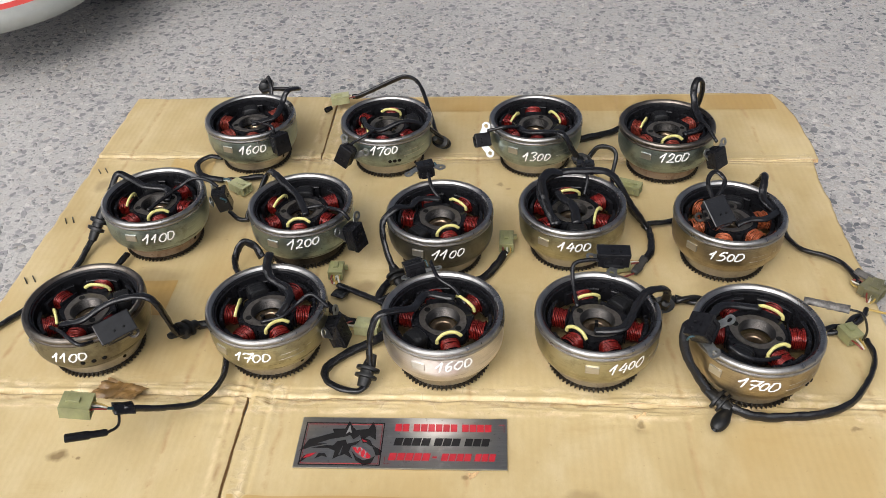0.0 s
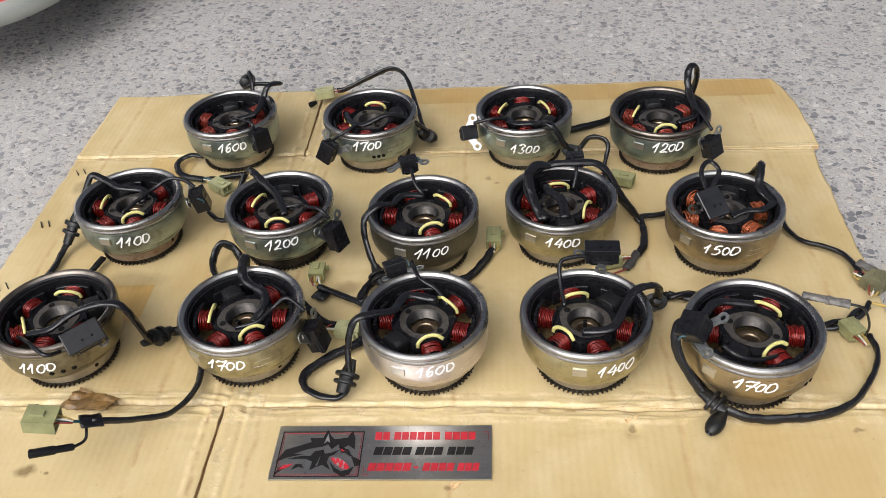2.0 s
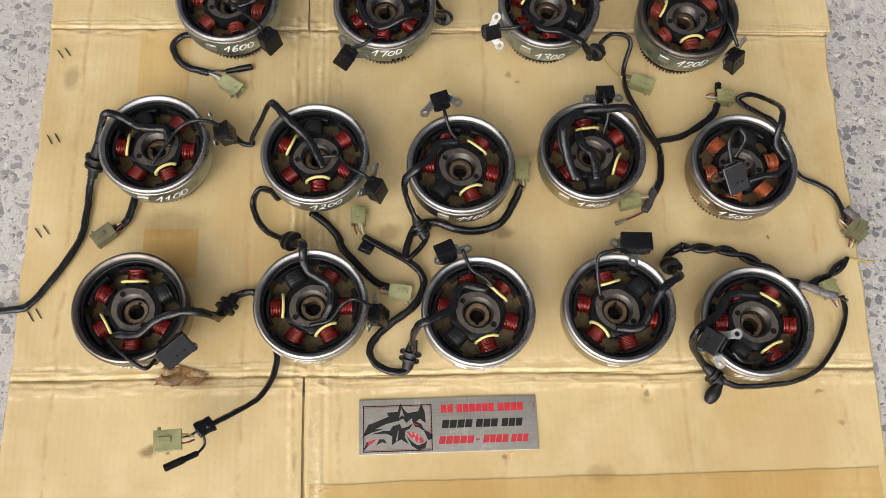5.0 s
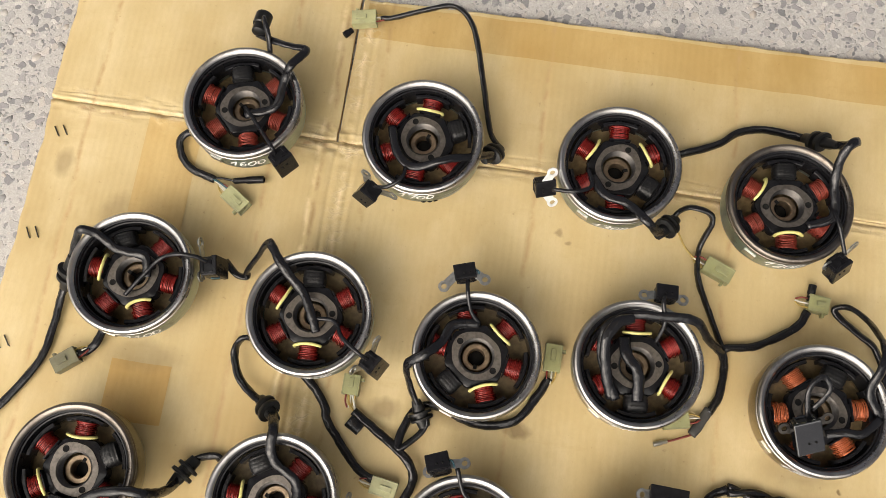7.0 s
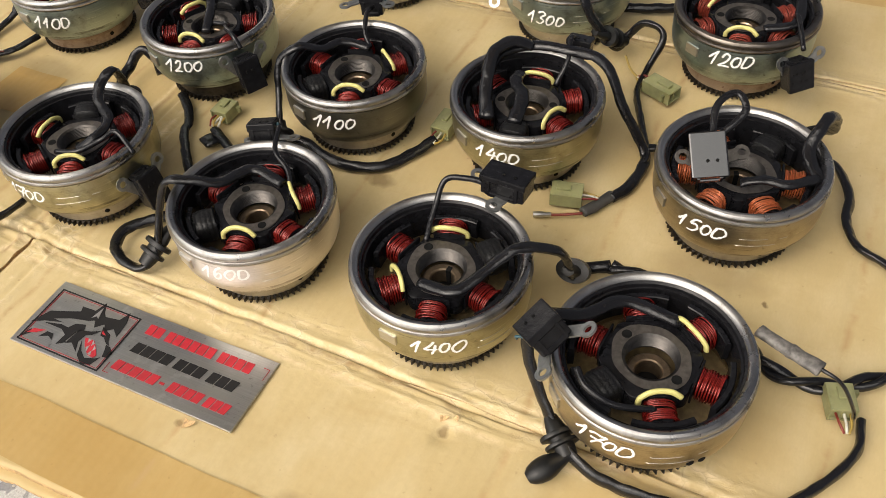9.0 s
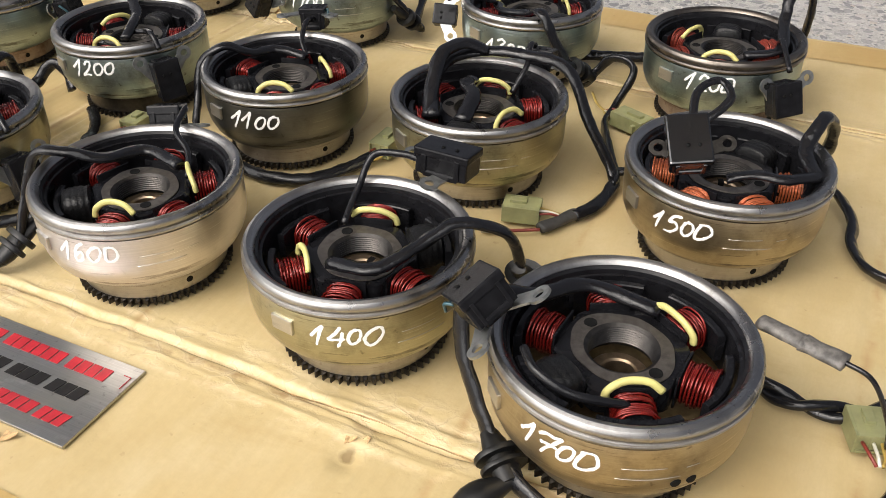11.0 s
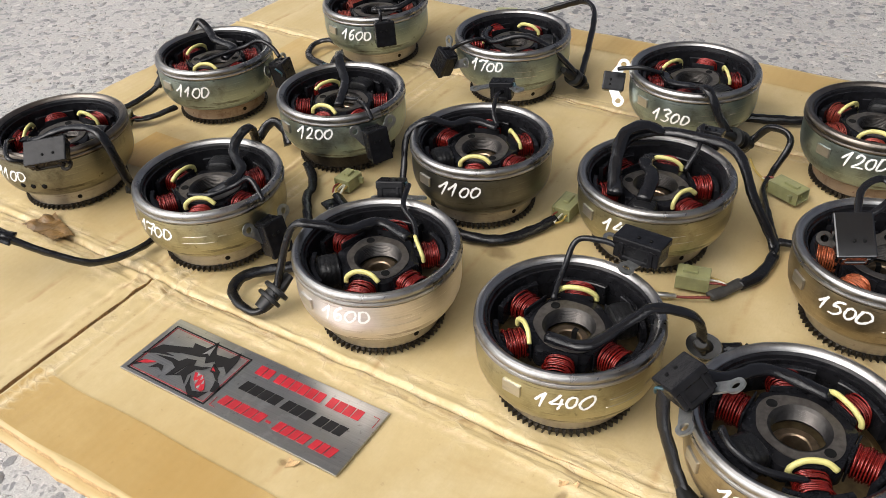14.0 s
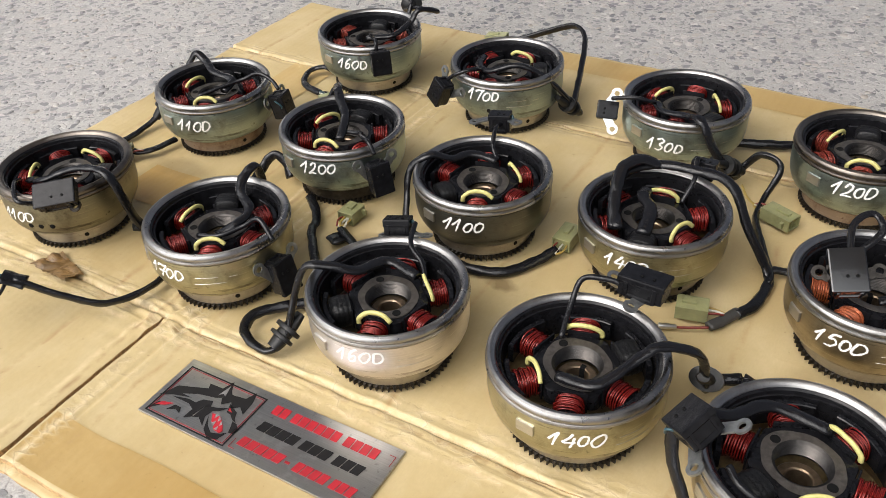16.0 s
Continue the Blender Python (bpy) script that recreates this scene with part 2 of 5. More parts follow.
        m1.operation = "ABSOLUTE"
        l.new(q.outputs[0], m1.inputs[0])
        near = ramp(n, l, m1.outputs[0], (wide * 0.4, 0.85), (wide * 1.6, 0.0))
        col = mix(n, l, mix(n, l, 1.0, near, broken, "MULTIPLY"), col, tint)
    wob = n.new("ShaderNodeTexNoise")
    wob.inputs["Scale"].default_value, wob.inputs["Detail"].default_value = 60, 4
    l.new(pos, wob.inputs["Vector"])
    shift = n.new("ShaderNodeVectorMath")
    shift.operation = "MULTIPLY_ADD"
    shift.inputs[1].default_value, shift.inputs[2].default_value = (0.014, 0.014, 0), (-0.007, -0.007, 0)
    l.new(wob.outputs["Color"], shift.inputs[0])
    moved = n.new("ShaderNodeVectorMath")
    l.new(pos, moved.inputs[0])
    l.new(shift.outputs[0], moved.inputs[1])
    # oil spots and brown smears: x, y, half length, half width, depth of tone
    for x, y, rx, ry, much in ((-0.319, -0.046, 0.011, 0.008, 0.75), (-0.298, -0.048, 0.004, 0.003, 0.7), (-0.272, 0.028, 0.03, 0.012, 0.75),
                               (-0.30, 0.035, 0.03, 0.009, 0.5), (-0.06, 0.192, 0.02, 0.014, 0.5), (0.07, 0.19, 0.016, 0.009, 0.6), (0.01, 0.2, 0.035, 0.02, 0.45),
                               (-0.372, 0.35, 0.02, 0.03, 0.3), (0.16, -0.085, 0.02, 0.012, 0.3), (-0.44, 0.4, 0.012, 0.02, 0.4), (0.382, 0.175, 0.003, 0.003, 0.8),
                               (0.22, 0.0, 0.005, 0.004, 0.65), (0.34, 0.19, 0.05, 0.02, 0.3), (-0.31, 0.21, 0.05, 0.02, 0.35), (0.06, -0.064, 0.006, 0.003, 0.6),
                               (0.41, -0.005, 0.006, 0.003, 0.6), (0.09, 0.395, 0.006, 0.004, 0.5), (0.1, 0.385, 0.004, 0.003, 0.5), (0.43, -0.04, 0.006, 0.004, 0.5)):
        v = n.new("ShaderNodeVectorMath")
        v.operation = "SUBTRACT"
        v.inputs[1].default_value = (x, y, 0)
        l.new(moved.outputs[0], v.inputs[0])
        s = n.new("ShaderNodeVectorMath")
        s.operation = "MULTIPLY"
        s.inputs[1].default_value = (1 / rx, 1 / ry, 0)
        l.new(v.outputs[0], s.inputs[0])
        ln = n.new("ShaderNodeVectorMath")
        ln.operation = "LENGTH"
        l.new(s.outputs[0], ln.inputs[0])
        col = mix(n, l, ramp(n, l, ln.outputs["Value"], (0.45, much), (1.0, 0.0)), col, (0.13, 0.075, 0.025))
    b.inputs["Roughness"].default_value = gloss
    b.inputs["Specular IOR Level"].default_value = 0.35
    dents = mix(n, l, 0.45, noise_node(n, l, 30, 5, pos), noise_node(n, l, 11, 3, pos, 0.5, (1, 1.8, 1)))
    h = mix(n, l, 0.93, flute.outputs["Color"], dents)
    crush = n.new("ShaderNodeTexVoronoi")
    crush.inputs["Scale"].default_value = 1.0
    size = n.new("ShaderNodeMapping")
    size.inputs["Scale"].default_value = (62, 135, 1)
    l.new(moved.outputs[0], size.inputs[0])
    l.new(size.outputs[0], crush.inputs["Vector"])
    edge = n.new("ShaderNodeTexVoronoi")
    edge.feature = "DISTANCE_TO_EDGE"
    edge.inputs["Scale"].default_value = 1.0
    l.new(size.outputs[0], edge.inputs["Vector"])
    pale = ramp(n, l, edge.outputs["Distance"], (0.05, 0.35), (0.16, 0.0))
    deep = ramp(n, l, edge.outputs["Distance"], (0.012, 0.4), (0.045, 0.0))
    for axis, place, reach in ((1, 0.029, 0.024), (1, 0.458, 0.018), (0, -0.142, 0.016)):
        q = n.new("ShaderNodeMath")
        q.operation, q.inputs[1].default_value = "SUBTRACT", place
        l.new(split.outputs[0] if axis == 0 else low_y if place < 0.2 else high_y, q.inputs[0])
        m1 = n.new("ShaderNodeMath")
        m1.operation = "ABSOLUTE"
        l.new(q.outputs[0], m1.inputs[0])
        near = ramp(n, l, m1.outputs[0], (reach * 0.3, 1.0), (reach * 1.25, 0.0))
        there = mix(n, l, 1.0, near, broken, "MULTIPLY")
        h = mix(n, l, there, h, crush.outputs["Distance"])
        # fibres split pale along the sharp wrinkles; shade painted dark in the deepest
        col = mix(n, l, mix(n, l, 1.0, there, pale, "MULTIPLY"), col, (0.70, 0.60, 0.40))
        col = mix(n, l, mix(n, l, 1.0, there, deep, "MULTIPLY"), col, (0.27, 0.18, 0.085))
    l.new(col, b.inputs["Base Color"])
    bump(n, l, b, h, 0.5, 0.0026)
    return m


KRAFT = kraft("kraft_board")
KRAFT_EDGE = plain("torn_board_edge", (0.5, 0.33, 0.16), 0.8, 0.0, 0.3, 400, 0.5)
TAPE = kraft("brown_packing_tape", 0.84, 0.36, (1.05, 0.93, 0.72))
TAPE_DARK = kraft("soaked_packing_tape", 0.87, 0.5, (1.13, 0.92, 0.60))
TAPE_PALE = kraft("faded_packing_tape", 0.90, 0.45, (1.06, 0.95, 0.76))
SCRAP = plain("oily_brown_paper", (0.17, 0.095, 0.03), 0.42, 0.0, 0.4, 90, 0.3, 0.25)


def aggregate():
    """Worn concrete with stones of many greys showing in the mortar."""
    m, n, l, b = material("exposed_aggregate_concrete")
    pos = n.new("ShaderNodeNewGeometry").outputs["Position"]
    wob = n.new("ShaderNodeTexNoise")
    wob.inputs["Scale"].default_value, wob.inputs["Detail"].default_value = 55, 3
    l.new(pos, wob.inputs["Vector"])
    bent = mix(n, l, 0.02, pos, wob.outputs["Color"], "ADD")
    sizes = []
    for scale, lo, hi in ((88, 0.40, 0.47), (190, 0.33, 0.41)):
        v = n.new("ShaderNodeTexVoronoi")
        v.inputs["Scale"].default_value = scale
        l.new(bent, v.inputs["Vector"])
        inside = ramp(n, l, v.outputs["Distance"], (lo, 1.0), (hi, 0.0))
        split = n.new("ShaderNodeSeparateColor")
        l.new(v.outputs["Color"], split.inputs[0])
        sizes.append((inside, split.outputs[0], split.outputs[1]))
    mortar = mix(n, l, ramp(n, l, noise_node(n, l, 3.0, 7, pos), (0.35, 0.0), (0.68, 1.0)), (0.41, 0.395, 0.375), (0.53, 0.515, 0.49))
    mortar = mix(n, l, ramp(n, l, noise_node(n, l, 420, 3, pos), (0.35, 0.0), (0.7, 0.55)), mortar, (0.21, 0.20, 0.19))
    col = mortar
    for inside, tone, pick in sizes[::-1]:
        stone = ramp(n, l, tone, (0.0, (0.10, 0.105, 0.115)), (0.35, (0.19, 0.19, 0.2)), (0.6, (0.33, 0.32, 0.31)), (0.8, (0.42, 0.38, 0.34)), (1.0, (0.55, 0.53, 0.5)))
        few = n.new("ShaderNodeMath")
        few.operation = "GREATER_THAN"
        few.inputs[1].default_value = 0.2
        l.new(pick, few.inputs[0])
        both = n.new("ShaderNodeMath")
        both.operation = "MULTIPLY"
        l.new(few.outputs[0], both.inputs[0])
        l.new(inside, both.inputs[1])
        col = mix(n, l, both.outputs[0], col, stone)
    dust = ramp(n, l, noise_node(n, l, 1.3, 6, pos), (0.4, 0.0), (0.7, 0.45))
    col = mix(n, l, dust, col, (0.50, 0.485, 0.46))
    grit = ramp(n, l, noise_node(n, l, 900, 4, pos, 0.7), (0.3, 0.62), (0.7, 1.2))
    col = mix(n, l, 0.85, col, grit, "MULTIPLY")
    l.new(col, b.inputs["Base Color"])
    b.inputs["Roughness"].default_value = 0.75
    h = mix(n, l, 0.6, noise_node(n, l, 230, 4, pos), sizes[0][0])
    bump(n, l, b, h, 0.5, 0.002)
    return m


CONCRETE = aggregate()


def pebble():
    m, n, l, b = material("worn_pebbles")
    r = n.new("ShaderNodeNewGeometry").outputs["Random Per Island"]
    col = ramp(n, l, r, (0.0, (0.115, 0.115, 0.12)), (0.35, (0.20, 0.20, 0.205)), (0.6, (0.30, 0.295, 0.285)), (0.85, (0.38, 0.33, 0.28)), (1.0, (0.5, 0.48, 0.45)))
    col = mix(n, l, ramp(n, l, noise_node(n, l, 420, 5), (0.35, 0.0), (0.68, 0.7)), col, (0.36, 0.35, 0.33))
    l.new(col, b.inputs["Base Color"])
    b.inputs["Roughness"].default_value = 0.6
    bump(n, l, b, noise_node(n, l, 500), 0.3, 0.0008)
    return m


PEBBLE = pebble()


def brushed_plate():
    m, n, l, b = material("brushed_steel_plate")
    tc = n.new("ShaderNodeTexCoord").outputs["Object"]
    brush = noise_node(n, l, 120, 3, tc, 0.6, (0.12, 12, 1))
    cloud = noise_node(n, l, 22, 5, tc)
    col = mix(n, l, ramp(n, l, brush, (0.3, 0.0), (0.7, 1.0)), (0.45, 0.445, 0.42), (0.58, 0.575, 0.545))
    col = mix(n, l, ramp(n, l, cloud, (0.42, 0.0), (0.7, 0.7)), col, (0.40, 0.385, 0.34))
    pits = noise_node(n, l, 260, 3, tc)
    col = mix(n, l, ramp(n, l, pits, (0.62, 0.0), (0.72, 0.5)), col, (0.2, 0.19, 0.17))
    col = mix(n, l, ramp(n, l, noise_node(n, l, 75, 5, tc), (0.58, 0.0), (0.68, 0.45)), col, (0.72, 0.71, 0.68))
    l.new(col, b.inputs["Base Color"])
    b.inputs["Metallic"].default_value = 1.0
    l.new(ramp(n, l, cloud, (0.3, 0.27), (0.75, 0.42)), b.inputs["Roughness"])
    bump(n, l, b, brush, 0.12, 0.0004)
    return m


PLATE = brushed_plate()
INK_BLACK = plain("black_etched_ink", (0.012, 0.011, 0.011), 0.45)
INK_RED = plain("red_etched_ink", (0.42, 0.018, 0.028), 0.4)
INK_GREY = plain("pale_etched_ink", (0.34, 0.33, 0.32), 0.45, 0.4)
BODYWORK = plain("silver_painted_bodywork", (0.38, 0.39, 0.36), 0.3, 0.2, 0.05, 60, 0.05, 0.85, 0.4)
BODY_RED = plain("red_bodywork_decal", (0.62, 0.05, 0.04), 0.3, 0.0, 0.05, 60, 0.05, 0.9, 0.4)
BODY_WHITE = plain("white_bodywork_decal", (0.78, 0.76, 0.74), 0.3, 0.0, 0.05, 60, 0.05, 0.9, 0.4)
TYRE = plain("black_tyre_rubber", (0.02, 0.02, 0.02), 0.7, 0.0, 0.3, 120, 0.4)


# ---- mesh helpers ----
def mesh_of(bm, name, mat, smooth=True):
    me = bpy.data.meshes.new(name)
    bmesh.ops.recalc_face_normals(bm, faces=bm.faces)
    bm.to_mesh(me)
    bm.free()
    for p in me.polygons:
        p.use_smooth = smooth
    me.materials.append(mat)
    return me


def part(name, shape, mat, parent, label="", smooth=True, at=None):
    """Links a bmesh or a shared mesh as one object under a thing or a part."""
    me = mesh_of(shape, name, mat, smooth) if isinstance(shape, bmesh.types.BMesh) else shape
    ob = new(name, me)
    ob.parent = parent
    if at is not None:
        ob.matrix_basis = at
    return tagged(ob, label)


def sharp(me, degrees=35):
    """Marks the hard edges of a smooth mesh."""
    bm = bmesh.new()
    bm.from_mesh(me)
    for e in bm.edges:
        e.smooth = not (len(e.link_faces) == 2 and e.calc_face_angle(0) > radians(degrees))
    bm.to_mesh(me)
    bm.free()
    return me


def lathe(profile, steps=96, closed=True):
    """Turns a profile of (radius, height) round z."""
    bm = bmesh.new()
    rings = []
    for r, z in profile:
        if r < 1e-6:
            rings.append([bm.verts.new((0, 0, z))])
        else:
            rings.append([bm.verts.new((r * math.cos(2 * math.pi * k / steps), r * math.sin(2 * math.pi * k / steps), z)) for k in range(steps)])
    pairs = list(zip(rings, rings[1:])) + ([(rings[-1], rings[0])] if closed else [])
    for a, b in pairs:
        for k in range(steps):
            j = (k + 1) % steps
            q = [a[k % len(a)], a[j % len(a)], b[j % len(b)], b[k % len(b)]]
            q = list(dict.fromkeys(q))
            if len(q) > 2:
                bm.faces.new(q)
    return bm


def box(sx, sy, sz, m=None, round_=0.0, bm=None):
    """A box of full sizes, with bevelled edges."""
    own = bmesh.new()
    bmesh.ops.create_cube(own, size=1.0)
    bmesh.ops.scale(own, vec=(sx, sy, sz), verts=own.verts)
    if round_:
        bmesh.ops.bevel(own, geom=list(own.edges), offset=round_, segments=2, affect="EDGES", profile=0.6)
    if m is not None:
        bmesh.ops.transform(own, matrix=m, verts=own.verts)
    if bm is None:
        return own
    join(bm, own)
    return bm


def join(bm, other):
    me = bpy.data.meshes.new("tmp")
    other.to_mesh(me)
    other.free()
    bm.from_mesh(me)
    bpy.data.meshes.remove(me)
    return bm


def glide(points, per=8):
    """A smooth line through the points (Catmull-Rom)."""
    p = [Vector(q) for q in points]
    p = [2 * p[0] - p[1], *p, 2 * p[-1] - p[-2]]
    out = []
    for a, b, c, d in zip(p, p[1:], p[2:], p[3:]):
        for k in range(per):
            t = k / per
            out.append(0.5 * (2 * b + (c - a) * t + (2 * a - 5 * b + 4 * c - d) * t * t + (3 * b - a - 3 * c + d) * t ** 3))
    return out + [p[-2]]


def tube(line, radius, sides=10, flat=1.0, uneven=0.0, seed=0, bm=None, twist=0.0):
    """A tube along a line; flat squeezes it, uneven crumples it as a loose sleeve."""
    bm = bm or bmesh.new()
    rnd = random.Random(seed)
    ph = rnd.random() * 50
    ahead = (line[1] - line[0]).normalized()
    up = Vector((0, 0, 1)) if abs(ahead.z) < 0.9 else Vector((1, 0, 0))
    last, rings = None, []
    run = 0.0
    for k, p in enumerate(line):
        t = (line[min(k + 1, len(line) - 1)] - line[max(k - 1, 0)])
        t = t.normalized() if t.length > 1e-9 else ahead
        up = (up - t * up.dot(t)).normalized()
        side = t.cross(up)
        run += (p - line[max(k - 1, 0)]).length
        turn = twist * run
        ring = []
        for s in range(sides):
            a = 2 * math.pi * s / sides
            r = radius * (1 + uneven * noise.noise((run * 120 + ph, math.cos(a) * 1.3, math.sin(a) * 1.3)))
            ring.append(bm.verts.new(p + side * (r * math.cos(a + turn)) + up * (r * flat * math.sin(a + turn))))
        if last:
            for s in range(sides):
                bm.faces.new((last[s], last[(s + 1) % sides], ring[(s + 1) % sides], ring[s]))
        else:
            rings.append(ring)
        last = ring
    bm.faces.new(rings[0][::-1])
    bm.faces.new(last)
    return bm


def plate_shape(outline, thick):
    """A flat outline of (x, y) with a thickness, its underside at z = 0."""
    bm = bmesh.new()
    f = bm.faces.new([bm.verts.new((x, y, 0)) for x, y in outline])
    top = bmesh.ops.extrude_face_region(bm, geom=[f])["geom"]
    bmesh.ops.translate(bm, vec=(0, 0, thick), verts=[g for g in top if isinstance(g, bmesh.types.BMVert)])
    return bm


def frame_at(origin, x_axis, up):
    """A pose whose x runs along x_axis, with z as near to up as can be."""
    x = Vector(x_axis).normalized()
    z = Vector(up)
    z = (z - x * z.dot(x)).normalized()
    y = z.cross(x)
    m = Matrix((x, y, z)).transposed().to_4x4()
    m.translation = origin
    return m


# ---- the ground ----
GROUND_Z = -0.0088
bm = bmesh.new()
bmesh.ops.create_grid(bm, x_segments=40, y_segments=40, size=40)
ground = tagged(new("ground", mesh_of(bm, "ground", CONCRETE)), "grey worn concrete with exposed aggregate", "ground", kind="structure")
ground.location.z = GROUND_Z

# Loose-set stones that stand a little out of the mortar round the board
rnd = random.Random(7)
verts, faces = [], []
for _ in range(15000):
    x, y = rnd.uniform(-1.35, 1.1), rnd.uniform(-0.35, 1.75)
    if -0.48 < x < 0.5 and -0.14 < y < 0.65:
        continue
    if rnd.random() < 0.45 * max(0, y - 0.7):
        continue
    rx = 0.0014 + 0.0062 * rnd.random() ** 2.6
    ry, h, turn = rx * rnd.uniform(0.5, 0.95), rnd.uniform(0.0003, 0.0010), rnd.uniform(0, 6.3)
    first, sides = len(verts), 7
    wob = [rnd.uniform(0.7, 1.2) for _ in range(sides)]
    for grow, z in ((1.0, -0.001), (0.86, h * 0.75)):
        for s in range(sides):
            a = 2 * math.pi * s / sides
            u, v = rx * grow * wob[s] * math.cos(a), ry * grow * wob[s] * math.sin(a)
            verts.append((x + u * math.cos(turn) - v * math.sin(turn), y + u * math.sin(turn) + v * math.cos(turn), z))
    verts.append((x, y, h))
    for s in range(sides):
        j = (s + 1) % sides
        faces.append((first + s, first + j, first + sides + j, first + sides + s))
        faces.append((first + sides + s, first + sides + j, first + 2 * sides))
me = bpy.data.meshes.new("aggregate_stones")
me.from_pydata(verts, [], faces)
me.materials.append(PEBBLE)
for p in me.polygons:
    p.use_smooth = True
stones = tagged(new("aggregate_stones", me), "grey and brown stones set in the concrete", "gravel", kind="stuff")
stones.location.z = GROUND_Z


# ---- an unseen board on posts, added overhead to dim sky light and reflections ----
bm = box(2.4, 1.15, 0.05, None, 0.004)
roof = tagged(new("roof", mesh_of(bm, "roof", plain("overhead_shade_board", (0.33, 0.28, 0.225), 0.8, 0.0, 0.15, 8, 0.2), False)), "brown board added overhead, out of view, to block sky light", "roof", kind="structure")
roof.location = (-0.1, 0.455, 1.95)
for x in (-1.24, 1.04):
    post = tagged(new("shade_board_post", mesh_of(lathe([(0, GROUND_Z), (0.035, GROUND_Z), (0.035, 1.93), (0, 1.93)], 24, False), "shade_board_post", GEAR)), "dark steel post added under the overhead board", "post", kind="structure")
    post.location = (x, -0.07, 0)

# ---- the flattened carton ----
LEFT, RIGHT, TOP, BOTTOM = -0.472, 0.497, 0.641, -0.135
FOLD_LOW, FOLD_HIGH, SPLIT = 0.029, 0.458, -0.155
THICK = 0.0052


def drawn(x, y):
    """How far the folds and the far edge run askew across the board."""
    low, high, far = -0.0025 - 0.0147 * x, 0.0015 - 0.025 * x, -0.0085 * (x + 0.47)
    return float(np.interp(y, (BOTTOM, FOLD_LOW, FOLD_HIGH, TOP), (0.0, low, high, far)))


def board_height(x, y):
    """Creases, folds and gentle waves of the used board."""
    z = 0.0011 * noise.noise((x * 9, y * 7, 1.3)) + 0.0007 * noise.noise((x * 30, y * 14, 4.0))
    for fy, deep in ((FOLD_LOW, 0.0034), (FOLD_HIGH, 0.0028)):
        d = y - fy - 0.004 * noise.noise((x * 6, fy * 10, 0)) - 0.0012 * noise.noise((x * 40, fy * 10, 0))
        wear = 0.6 + 0.6 * noise.noise((x * 14, fy, 5))
        z += -deep * math.exp(-(d / 0.0016) ** 2) + wear * 0.0009 * math.exp(-((d - 0.004) / 0.0020) ** 2) + wear * 0.0008 * math.exp(-((d + 0.005) / 0.0020) ** 2)
        z += 0.0024 * math.exp(-(d / 0.010) ** 2) * noise.noise((x * 80, y * 170, 2.0)) * abs(noise.noise((x * 9, fy, 3)))
        z += 0.0010 * math.exp(-(d / 0.03) ** 2) * noise.noise((x * 18, y * 60, 9.0))
        rough = max(0.0, noise.noise((x * 7, fy * 3, 11)) + 0.25)
        z += 0.0032 * rough * math.exp(-(d / 0.014) ** 2) * (0.22 - abs(noise.noise((x * 34, y * 115, 6.0)))) * 2
        for off, rise in ((-0.0125, 0.0009), (-0.007, -0.0008), (0.008, 0.0009), (0.0135, -0.0007)):
            e = d - off - 0.004 * noise.noise((x * 13, off * 400, 2))
            z += rise * max(0, noise.noise((x * 17, off * 300, 8)) + 0.35) * math.exp(-(e / 0.0011) ** 2)
    for off, deep in ((0.001, 0.0016), (0.021, 0.0011)):
        d = x - SPLIT - off - 0.003 * noise.noise((y * 7, off * 90, 0))
        z += -deep * math.exp(-(d / 0.0022) ** 2) + 0.0007 * math.exp(-((d - 0.005) / 0.003) ** 2)
    for fx in (-0.425, -0.222, -0.172, 0.06, 0.262, 0.438):
        z += -0.0007 * math.exp(-((x - fx - 0.003 * noise.noise((y * 5, fx, 0))) / 0.002) ** 2)
    for px, py in ((SPLIT, FOLD_LOW), (SPLIT, FOLD_HIGH)):
        r2 = (x - px) ** 2 + (y - py) ** 2
        z += 0.0020 * math.exp(-r2 / 0.0006) * noise.noise((x * 110, y * 110, 7.0))
        z += 0.0060 * math.exp(-r2 / 0.0011) * (0.2 - abs(noise.noise((x * 55, y * 75, 3.0))))
    z -= 0.003 * math.exp(-((x - 0.22) ** 2 + (y - 0.0) ** 2) / 0.00003)
    return z


